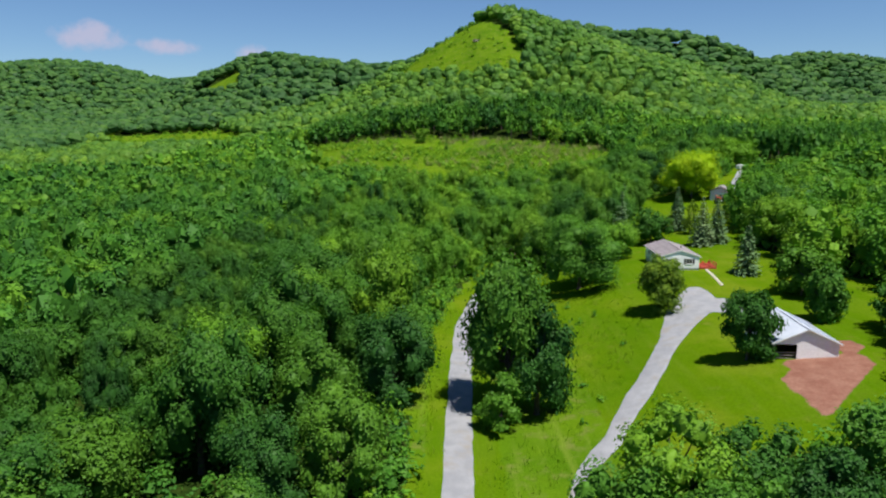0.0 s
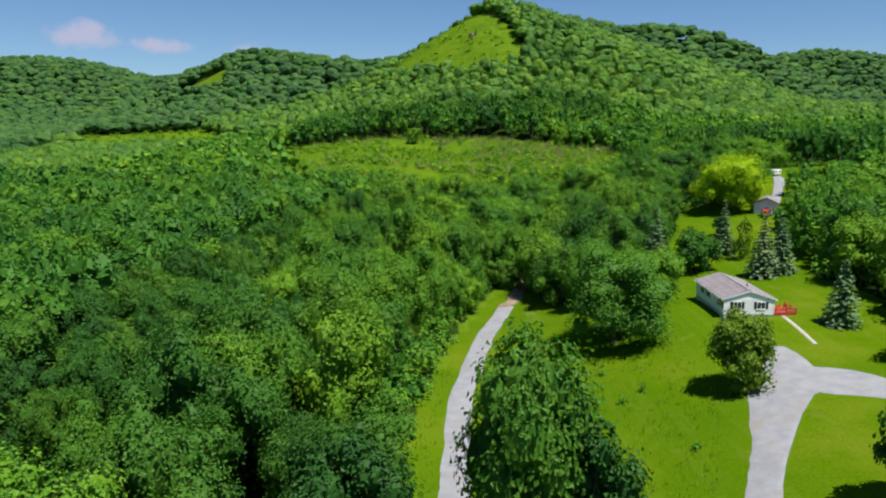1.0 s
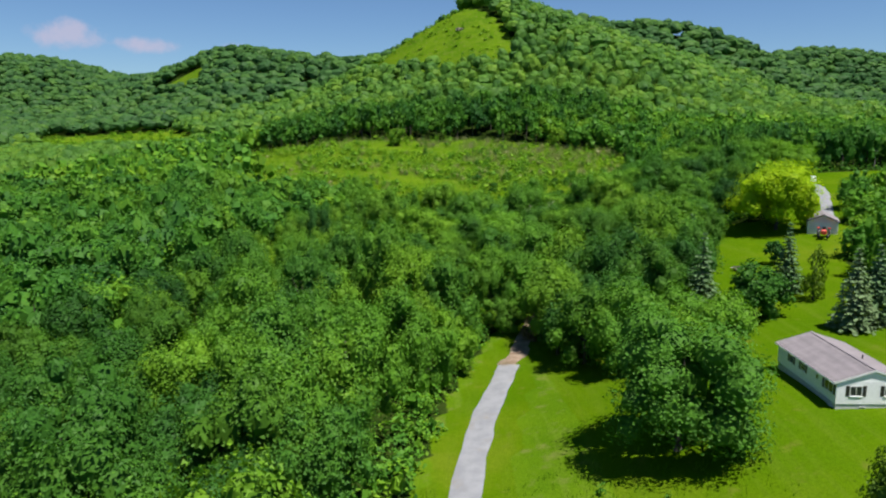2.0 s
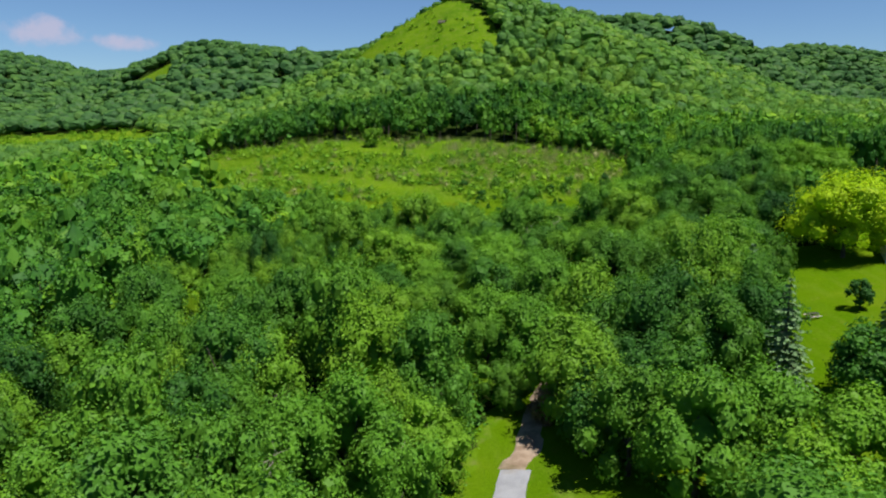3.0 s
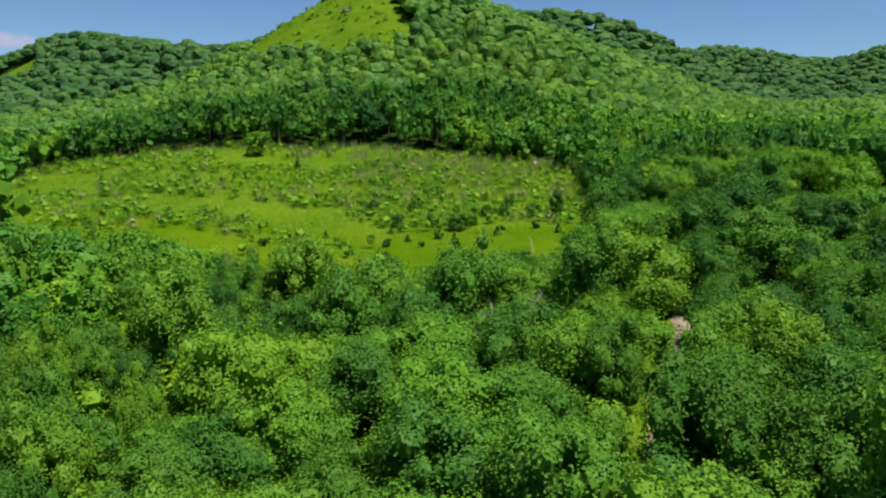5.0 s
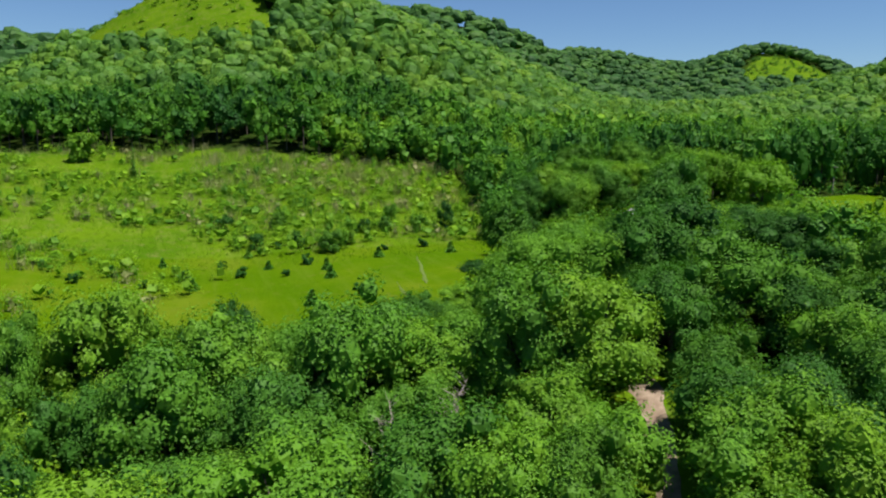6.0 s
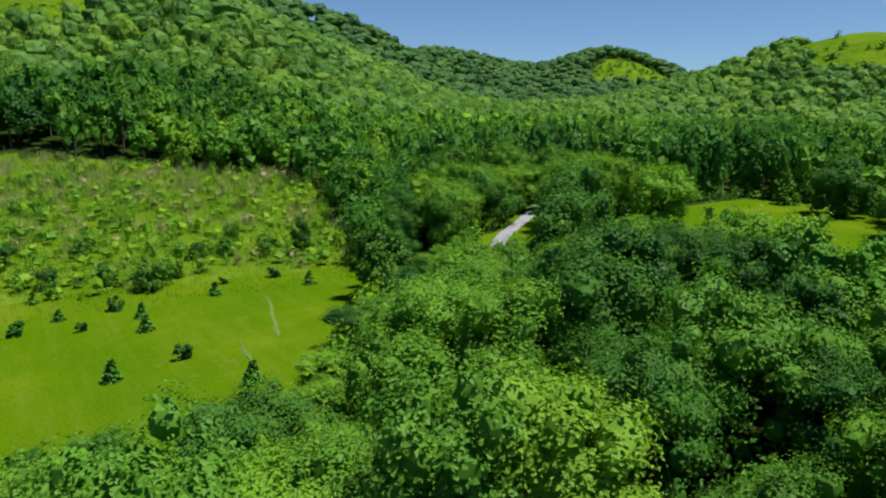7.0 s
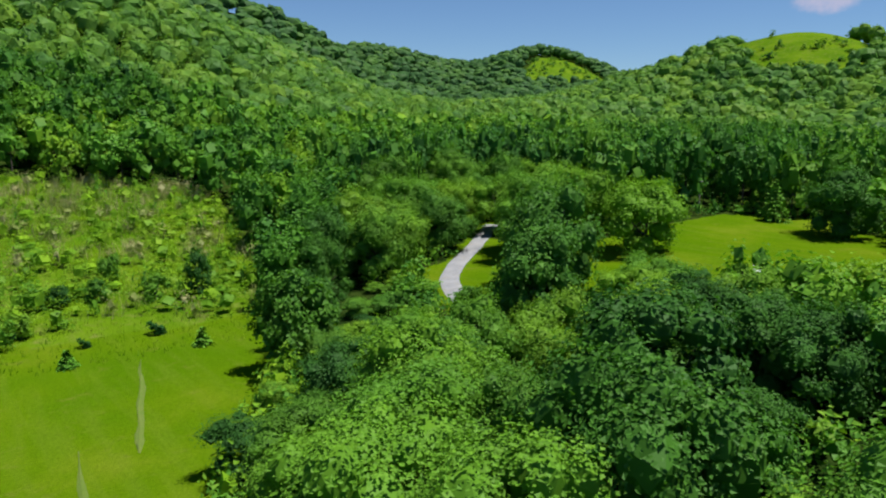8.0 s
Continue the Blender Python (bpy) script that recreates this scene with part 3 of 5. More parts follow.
def spruce(name, seed, height, radius, mat, label, thin=0.0, tiers=19):
    """A spruce: tiers of drooping boughs set with needle sprays round a straight trunk."""
    rng = np.random.default_rng(seed)
    C, N, L, limbs = [], [], [], []
    for i in range(tiers):
        t = i / (tiers - 1)
        z = height * (0.07 + 0.90 * t)
        r = radius * (1 - t) ** 0.85 + 0.12
        k = max(6, int(17 * (1 - t) + 5))
        a0 = rng.uniform(0, 6.3)
        for j in range(k):
            if rng.random() < thin:
                continue
            a = a0 + j * 2 * math.pi / k + rng.normal(0, 0.12)
            rr = r * rng.uniform(0.78, 1.12)
            m = max(3, int(rr / 0.24))
            s = (np.arange(m) + rng.uniform(0.3, 0.9, m)) / m
            x = rr * s
            zz = z - 0.30 * rr * s ** 1.2 + 0.10 * rr * s ** 3
            side = rng.normal(0, 0.12, m) * (0.5 + s)
            C.append(np.column_stack([np.cos(a) * x - np.sin(a) * side, np.sin(a) * x + np.cos(a) * side, zz + rng.normal(0, 0.05, m)]))
            N.append(np.column_stack([np.cos(a) * 0.35 + rng.normal(0, 0.3, m), np.sin(a) * 0.35 + rng.normal(0, 0.3, m), np.ones(m)]))
            L.append(np.full(m, 0.66) * rng.uniform(0.8, 1.3, m))
        a = a0 + rng.uniform(0, 6)
        limbs.append(tube([(0, 0, z), (np.cos(a) * r * 0.8, np.sin(a) * r * 0.8, z - 0.2 * r)], [0.05, 0.012], 4))
    C, N, L = np.vstack(C), np.vstack(N), np.concatenate(L)
    N /= np.linalg.norm(N, axis=1)[:, None]
    V, F = leaves(C, N, L, L * 0.5, rng)
    tree = new(name)
    mesh_object("crown", V, F, [mat], parent=tree)
    Vt, Ft = join([tube([(0, 0, -0.4), (0, 0, height * 0.5), (0, 0, height * 0.98)], [height * 0.018, height * 0.011, 0.02], 7)] + limbs)
    mesh_object("trunk", Vt, Ft, [BARK], parent=tree)
    return tagged(tree, label, "tree")


def dead_tree(name, seed, height, label):
    rng = np.random.default_rng(seed)
    pieces = [tube([(0, 0, -0.3), (0.1, 0, height * 0.4), (0.25, 0.1, height)], [height * 0.018, height * 0.012, 0.015], 6)]
    for i in range(16):
        t = rng.uniform(0.3, 0.95)
        a, ln = rng.uniform(0, 6.3), height * 0.34 * (1.15 - t) + 0.6
        s = np.array([0.2 * t, 0.08 * t, height * t])
        e = s + np.array([math.cos(a), math.sin(a), rng.uniform(0.3, 0.9)]) * ln
        m = (s + e) / 2 + rng.normal(0, 0.12, 3)
        pieces.append(tube([s, m, e], [0.055, 0.035, 0.01], 5))
        for k in range(3):
            b = s + (e - s) * rng.uniform(0.4, 0.9)
            pieces.append(tube([b, b + rng.normal(0, 0.55, 3) + (0, 0, 0.35)], [0.022, 0.006], 4))
    tree = new(name)
    V, F = join(pieces)
    mesh_object("bare_crown", V, F, [DEADWOOD], smooth=True, parent=tree)
    return tagged(tree, label, "tree")


def scatter(x0, x1, y0, y1, gap, seed):
    """Points on a shaken grid, rows staggered."""
    rng = np.random.default_rng(seed)
    X, Y = np.meshgrid(np.arange(x0, x1, gap), np.arange(y0, y1, gap * 0.87))
    X = X + (np.arange(X.shape[0]) % 2)[:, None] * gap / 2
    P = np.column_stack([X.ravel(), Y.ravel()])
    return P + rng.uniform(-0.4, 0.4, P.shape) * gap


def wood_mesh(name, P, radius, height, templates, mat, label, seed, trunks=True, deep=0.37):
    """Many trees as one piece of woodland: crowns and trunks joined, each tree with its own tint."""
    rng = np.random.default_rng(seed)
    V, F, I, N, T, off = [], [], [], [], [], 0
    Z = land(P[:, 0], P[:, 1])
    stem_v, stem_f = tube([(0, 0, -0.03), (0, 0, 0.75)], [0.016, 0.006], 4)
    for (x, y), z, r, h in zip(P, Z, radius, height):
        v, f, nn = templates[rng.integers(len(templates))]
        a, tint = rng.uniform(0, 6.3), rng.beta(0.9, 0.9)
        c, s = math.cos(a), math.sin(a)
        half = h * deep
        V.append(np.column_stack([(v[:, 0] * c - v[:, 1] * s) * r + x, (v[:, 0] * s + v[:, 1] * c) * r + y, v[:, 2] * half + z + h - half]))
        N.append(np.column_stack([nn[:, 0] * c - nn[:, 1] * s, nn[:, 0] * s + nn[:, 1] * c, nn[:, 2]]))
        F.append(f + off)
        I.append(np.zeros(len(f), int))
        off += len(v)
        if trunks:
            V.append(stem_v * h + np.array([x, y, z]))
            N.append(unit(stem_v * np.array([1.0, 1.0, 0.0])))
            F.append(stem_f + off)
            I.append(np.ones(len(stem_f), int))
            off += len(stem_v)
        T.append(np.full(len(v) + (len(stem_v) if trunks else 0), tint))
    ob = mesh_object(name, np.vstack(V), np.vstack(F), [mat, BARK], np.concatenate(I), normals=np.vstack(N), tint=np.concatenate(T))
    return tagged(ob, label, "woodland", kind="stuff")


def low_templates(count, n, puffs, size, seed, shake=0.34, wide=(0.5, 0.85), droop=-0.4, core=1, fill=0.77, lobe=(0.25, 0.4), heart=0.36, whole=0.4, canopy=0.0):
    """Crowns of unit size for a wood; canopy turns the shading from single crowns to a closed roof of leaves."""
    out = []
    for i in range(count):
        rng = np.random.default_rng(seed + i)
        V, F, _, N = crown_shape(rng, n, puffs, size, 1.0, 0.2, droop, 1.0, shake, wide, core=core, fill=fill, lobe=lobe, heart=heart, whole=whole)
        out.append((V, F, unit(N * (1 - canopy) + UP * canopy)))
    return out


# single trees of the yard and the meadow edge
put(broadleaf("roadside_tree", 11, 21.5, 6.3, 6500, 30, 0.42, LEAF_DARK, "tall dark green broadleaf tree beside the gravel road", low=0.1, droop=-0.6, lobe=(0.24, 0.4), core=2), 9.0, 96.0)
put(broadleaf("roadside_tree", 12, 15.0, 4.6, 3600, 20, 0.42, LEAF_DARK, "dark broadleaf tree in the shade of a taller one", low=0.06, core=2), 12.8, 92.0)
put(broadleaf("roadside_tree", 161, 7.5, 3.3, 2400, 16, 0.34, LEAF, "small bright green tree at the foot of taller ones", low=0.05, core=2), 7.6, 87.5)
put(broadleaf("spreading_tree", 13, 15.0, 9.0, 10000, 30, 0.38, LEAF, "wide spreading green tree on the lawn", low=0.1, droop=-0.55, flat=0.3, lobe=(0.2, 0.36)), 28.8, 147.5)
put(broadleaf("bushy_tree", 14, 9.9, 3.9, 5600, 44, 0.34, LEAF_OLIVE, "bushy olive green tree in front of the house", low=0.0, droop=-1.0, taper=0.16), 39.6, 126.0)
put(broadleaf("barn_tree", 15, 9.6, 3.4, 5000, 30, 0.38, LEAF_DARK, "round dark green tree beside the barn", low=0.02, droop=-1.0, taper=0.1), 42.7, 96.0)
put(broadleaf("yard_tree", 16, 8.8, 4.9, 2600, 32, 0.6, LEAF_DARK, "low spreading dark green tree behind the barn", low=0.04), 65.5, 127.0)
put(broadleaf("yard_tree", 17, 9.0, 3.4, 1800, 22, 0.55, LEAF_DARK, "slim dark green tree behind the barn", low=0.04), 61.5, 111.5)
put(broadleaf("yard_tree", 18, 9.0, 4.6, 2000, 26, 0.55, LEAF_DARK, "round dark tree behind the house", low=0.03), 55.5, 188.0)
put(broadleaf("yellow_tree", 19, 15.5, 10.0, 9000, 44, 0.46, LEAF_YELLOW, "broad yellow-green tree on the lawn by the garage", low=0.08, droop=-0.35, lobe=(0.22, 0.36)), 83.4, 239.0)
put(broadleaf("lawn_sapling", 20, 4.6, 1.9, 700, 14, 0.4, LEAF_DARK, "small round sapling on the mown lawn", low=0.2, limbs=4), 71.5, 214.8)
put(broadleaf("meadow_edge_tree", 21, 11.0, 4.8, 3000, 30, 0.55, LEAF_DARK, "dark green tree at the edge of the meadow", low=0.03), 74.0, 333.5)
put(broadleaf("meadow_tree", 22, 9.0, 4.2, 1500, 22, 0.7, LEAF, "round green tree in the rough meadow", low=0.05), -13.4, 462.0)
put(broadleaf("thin_tree", 23, 9.0, 2.0, 900, 18, 0.3, LEAF_OLIVE, "thin brownish olive sapling on the lawn among spruces", low=0.05, fill=0.3, heart=0.15), 67.4, 192.6)
put(spruce("spruce", 31, 12.4, 3.0, NEEDLE, "blue-green spruce standing on the lawn"), 65.7, 198.6)
put(spruce("spruce", 32, 12.4, 3.5, NEEDLE, "blue-green spruce behind the house"), 65.3, 177.7)
put(spruce("spruce", 33, 12.2, 3.4, NEEDLE, "blue-green spruce close to its neighbour behind the house"), 69.4, 179.0)
put(spruce("spruce", 34, 10.2, 3.2, NEEDLE, "thin grey-green spruce on the lawn beyond the deck", thin=0.25), 62.9, 144.8)
put(spruce("spruce", 35, 12.5, 3.0, NEEDLE, "grey-green spruce at the edge of the wood"), 55.0, 216.0)
put(spruce("spruce", 36, 14.5, 3.8, NEEDLE, "grey spruce with thinning brown lower boughs", thin=0.25), 49.0, 194.5)
put(spruce("meadow_cedar", 37, 7.5, 1.5, CEDAR, "dark narrow cedar in the rough meadow", tiers=12), 2.1, 444.0)

# trees at the foot of the drive
for i, (x, y, h, r) in enumerate([(21, 61, 13.0, 6.0), (28.5, 61, 10.2, 4.6), (40.5, 62.5, 9.8, 4.6), (33.5, 57.5, 9.0, 4.2), (15.5, 56, 11.0, 4.6), (47.5, 61, 10.5, 4.8), (56, 66, 11.5, 4.8), (65, 76, 12, 5.0), (24, 53, 10, 4.5)]):
    put(broadleaf("drive_tree", 45 + i, h, r, 3000, 24, 0.38, LEAF if i % 2 == 0 else LEAF_DARK, "leafy green tree at the foot of the driveway", low=0.08), x, y, i * 1.1)

for i, (x, y, h, r) in enumerate([(79.5, 168, 13.5, 6.6), (80, 156.5, 12.5, 6.2), (84, 178, 14, 6.8), (79, 147, 11.5, 5.6)]):
    put(broadleaf("shade_tree", 150 + i, h, r, 3400, 26, 0.44, LEAF, "broad green tree shading the lawn behind the house", low=0.05), x, y, i * 1.2)
for i, (x, y, h, r) in enumerate([(66, 97, 6.5, 3.0), (69, 105, 8.0, 3.6), (64, 88, 6.0, 3.0)]):
    put(broadleaf("fence_tree", 24 + i, h, r, 1500, 18, 0.42, LEAF_DARK, "low dark tree beyond the dirt pen", low=0.05), x, y, i)
put(broadleaf("lawn_tree", 28, 11.8, 7.0, 4200, 26, 0.45, LEAF_BRIGHT, "round green tree at the edge of the upper lawn", low=0.0, droop=-0.9), 137.0, 334.5)
for i, (x, y, h, r, mat) in enumerate([(106, 326.5, 16.0, 6.6, LEAF), (113.5, 335.5, 14.5, 5.8, LEAF), (98.5, 320.5, 12.5, 5.4, LEAF)]):
    put(broadleaf("tall_tree", 140 + i, h, r, 4200, 30, 0.42, mat, "tall green tree between the gravel road and the upper lawn", low=0.03, droop=-0.8), x, y, i * 1.3)
put(broadleaf("lawn_edge_tree", 145, 12.5, 7.0, 3600, 28, 0.48, LEAF_DARK, "broad dark tree shading the end of the upper lawn", low=0.02, droop=-0.8), 174.0, 319.5)
put(spruce("lawn_pine", 146, 8.5, 3.3, CEDAR, "small spreading pine at the top of the upper lawn", thin=0.2, tiers=13), 180.0, 336.0)
for i, (x, y, h, r, mat) in enumerate([(31, 176, 13.0, 5.6, LEAF), (35, 165.5, 9.5, 5.0, LEAF_BRIGHT), (43, 171, 9.0, 4.6, LEAF_BRIGHT), (27, 184, 12.5, 5.2, LEAF_DARK), (40.5, 181.5, 9.5, 5.0, LEAF_BRIGHT), (24, 191, 11.0, 4.4, LEAF_DARK), (34, 187, 12.0, 5.2, LEAF_DARK)]):
    put(broadleaf("orchard_tree", 120 + i, h, r, 3000, 24, 0.38, mat, "leafy green tree in the clump beside the lawn", flat=0.3, low=0.06, droop=-0.7), x, y, i * 1.7)
put(broadleaf("withered_bush", 130, 4.0, 2.2, 900, 14, 0.34, WITHERED, "withered brown bush leaning over the road", low=0.0, droop=-0.9), 21.3, 201.0)
GROVE = [(59.0, 294, 11.5, 6.6), (66.0, 299, 11.0, 6.0), (62.0, 285.5, 12.0, 6.0), (53, 287, 9.5, 5.4), (71.5, 306, 10.5, 5.5)]
for i, (x, y, h, r) in enumerate(GROVE):
    put(broadleaf("grove_tree", 90 + i, h, r, 8000, 40, 0.28, LEAF_BRIGHT, "broad bright green tree in a grove by the meadow", flat=0.35, low=0.2, droop=-0.4, lobe=(0.17, 0.36)), x, y, i * 0.9)
for i, (x, y, h, r) in enumerate([(76.5, 303.5, 7.0, 3.6), (80.5, 309, 6.0, 3.3), (83.5, 316, 4.0, 2.6), (92.5, 322, 3.2, 2.2), (99.0, 334.0, 3.4, 2.6), (96.0, 328.5, 3.0, 2.4)]):
    put(broadleaf("track_bush", 110 + i, h, r, 1900, 18, 0.38, LEAF, "low leafy tree crowding the dirt track", low=0.02), x, y, i)
put(broadleaf("dark_tree", 29, 12.8, 6.0, 3200, 24, 0.46, LEAF_DARK, "tall dark green tree above a shady gap", low=0.15), 81.5, 292)

EDGE_TREES = [(6.5, 292, 14.5, 6.4), (30, 275.5, 15.0, 6.6), (18, 283, 13.0, 6.0), (46, 269, 14.5, 6.0), (-9, 273, 14.5, 6.2), (-19, 292, 14.0, 6.2), (12, 274, 14.0, 5.8)]
for i, (x, y, h, r) in enumerate(EDGE_TREES):
    put(broadleaf("edge_tree", 180 + i, h, r, 4400, 32, 0.36, (LEAF, LEAF_BRIGHT, LEAF, LEAF)[i % 4], "tall leafy green tree near the edge of the meadow", low=0.08, droop=-0.6, flat=0.25, lobe=(0.18, 0.38)), x, y, i * 1.1)

# young cedars dotted over the meadow
young = spruce("young_cedar", 40, 2.5, 1.15, CEDAR, "young dark cedar on the mown meadow", tiers=9)
tagged(young, group="young cedars on the meadow")
put(young, 34.3, 323.9)
rng = np.random.default_rng(5)
bush = put(broadleaf("young_bush", 41, 2.0, 1.1, 420, 10, 0.30, LEAF_DARKWOOD, "small round dark bush on the mown meadow", low=0.0, droop=-0.9, limbs=3), 42.6, 324.9)
tagged(bush, group="young bushes on the meadow")
for i, (x, y) in enumerate([(46.7, 310.4), (33.3, 347.0), (30.9, 354.7), (38.7, 354.3), (41.4, 347.9), (25.2, 351.1), (40.8, 340.7), (56.7, 360.1), (53.6, 353.8), (65.7, 360.0),
                            (69.0, 351.5), (7.6, 348.3), (16.1, 345.9), (14.7, 352.4), (10.8, 363.5), (22.0, 359.5), (44.5, 366), (49, 368), (28, 366), (35, 371), (2, 356), (-4, 350)]):
    s = rng.uniform(0.6, 1.15)
    copy_thing(bush if i % 2 else young, stand(x, y, rng.uniform(0, 6), s, s * rng.uniform(0.8, 1.1)))

# the trees that line the road through the wood, one by one
kinds = []
for i, (h, r, n, puffs, size, mat) in enumerate([(14.0, 6.0, 3800, 30, 0.34, LEAF), (13.0, 5.6, 3500, 27, 0.34, LEAF), (15.5, 5.8, 3800, 28, 0.34, LEAF_SHADED), (14.5, 6.4, 4000, 32, 0.34, LEAF_DARK),
                                                 (12.5, 5.4, 3500, 25, 0.34, LEAF_SHADED), (13.0, 6.0, 3700, 30, 0.34, LEAF_BRIGHT), (12.0, 5.3, 3500, 25, 0.34, LEAF_BRIGHT), (14.0, 5.2, 3400, 23, 0.34, LEAF), (14.5, 6.2, 4400, 32, 0.31, LEAF_DARK),
                                                 (13.5, 5.8, 6200, 36, 0.27, LEAF), (13.0, 5.6, 6000, 32, 0.27, LEAF_DARK), (12.5, 5.4, 5800, 32, 0.27, LEAF_BRIGHT)]):
    kinds.append(tagged(broadleaf("wood_tree", 60 + i, h, r, n, puffs, size, mat, "leafy green broadleaf tree of the valley wood", flat=0.3, low=0.1, droop=-0.7, lobe=(0.17, 0.38)), group="trees along the road"))
    if mat in (LEAF_DARK, LEAF_SHADED):
        tagged(kinds[-1], "dark green, shade-toned broadleaf tree of the valley wood")
    elif mat is LEAF_BRIGHT:
        tagged(kinds[-1], "bright yellow-green broadleaf tree of the valley wood")

valley = scatter(-150, 300, 30, 520, 7.3, 3)
valley = valley[~clearing(valley[:, 0], valley[:, 1])]
valley = valley[~((valley[:, 0] > 6) & (valley[:, 0] < 80) & (valley[:, 1] < 77))]
verge = (line_distance(ROAD[:9], valley[:, 0], valley[:, 1]) < 8.6) & (valley[:, 1] < 196)
valley = valley[~verge]                                 # a grassy verge along the gravel road
gap_rng = np.random.default_rng(8)
east = (valley[:, 0] > 0.66 * valley[:, 1] + 30) & (valley[:, 1] < 258 + (valley[:, 0] - 40) / 2.5)   # thinner wood on the east side
thin = east & (gap_rng.random(len(valley)) >= 0.35)
eastern = valley[thin & (valley[:, 0] > 0.66 * valley[:, 1] + 42)]
valley = valley[~thin]
valley = valley[(gap_rng.random(len(valley)) < 0.9) | ((valley[:, 0] > -30) & (valley[:, 0] < 62) & (valley[:, 1] > 225))]
valley = valley[np.hypot(valley[:, 0] - 77.5, valley[:, 1] - 282.5) > 6.5]          # a shady gap
lining = []                                             # trees that lean over the track
for i, (x, y) in enumerate(smooth_line(ROAD[9:19], 6.0)):
    for s in (1, -1):
        if y > 316 or (234 < y < 264 and s < 0):
            continue
        off = 3.4 if y > 268 else 5.0 if y > 222 else 3.9 if y > 206 else 5.0
        lining.append((x + s * off * 0.82, y - s * off * 0.57))
lining += [(53.5, 240.0), (58.5, 249.5), (65.0, 259.0), (59.0, 240.0), (69.5, 254.0), (65.0, 246.0), (49.5, 268.0)]
lining = [p for p in lining if min(math.hypot(p[0] - g[0], p[1] - g[1]) for g in GROVE) > 6.5]
valley = valley[np.min(np.hypot(valley[:, :1] - np.array(GROVE)[:, 0], valley[:, 1:] - np.array(GROVE)[:, 1]), axis=1) > 5.5]
valley = np.vstack([valley[np.min(np.hypot(valley[:, :1] - np.array(lining + [e[:2] for e in EDGE_TREES])[:, 0], valley[:, 1:] - np.array(lining + [e[:2] for e in EDGE_TREES])[:, 1]), axis=1) > 4.4], lining])
GAPS = [(78, 289), (88, 293), (-24, 66), (-30, 64), (-17, 79), (-27, 99), (-38, 77), (-37.5, 90.5), (-33, 141), (-11, 92), (-51.5, 83), (51, 273), (62.5, 258.5), (82, 291), (54, 282.5), (28.5, 262.5), (-12.5, 209), (-11.5, 127), (24.7, 222.5), (8, 217), (-7, 199)]


def shady_gap(P, reach):
    """Which points lie in one of the dark gaps between the crowns."""
    G = np.array(GAPS, float)
    return np.min(np.hypot(P[:, :1] - G[:, 0], P[:, 1:] - G[:, 1]), axis=1) < reach


valley = valley[~shady_gap(valley, 4.6)]
SPINE = [(-4, 40), (-4, 120), (0, 165), (8, 205), (20, 240), (36, 275), (60, 305)]     # the middle of the western wood
reach = np.minimum(line_distance(ROAD[1:], valley[:, 0], valley[:, 1]), line_distance(SPINE, valley[:, 0], valley[:, 1]) - 3.0)
order = np.argsort(reach)
near = valley[order[:285]]
near = near[np.argsort(near[:, 1] < 230, kind="stable")]
near = np.vstack([near[-12:], near[:-12]])
rest = valley[order[285:]]
rest_reach = reach[order[285:]]
rng = np.random.default_rng(9)


def stature(x, y):
    """Younger, lower growth below the meadow and beside the upper lawn."""
    x, y = np.asarray(x, float), np.asarray(y, float)
    s, away = np.ones(x.shape), line_distance(ROAD, x, y) > 9
    s = np.where((x < 63) & (x > -60) & (y > 258) & (y < 330) & away, 0.82, s)
    s = np.where((x > 84) & (x < 119) & (y > 310) & (y < 352), 0.5, s)
    s = np.where((x < 47) & (x > -40) & (y > 276) & (y < 330) & away, 0.9, s)
    s = np.where((x > 86) & (x < 150) & (y > 190) & (y < 295), 0.6, s)
    s = np.where((x > 88) & (x < 112) & (y >= 280) & (y <= 302), 0.7, s)
    edge = 0.32 + 0.045 * line_distance(MEADOW + MEADOW[:1], x, y)            # low at the edge of the meadow
    s = np.where((y < 350) & (y > 255) & (x < 72), np.minimum(s, edge), s)
    bend = (x > 82) & (x < 122) & (y > 316) & (y < 358)
    s = np.where(bend, 0.12, s)
    return np.where(~bend & ((x < 88) | (x > 112) | (y < 280) | (y > 302)) & (x > 74) & (x < 130) & (y > 262) & (y < 330) & away, 0.6, s)


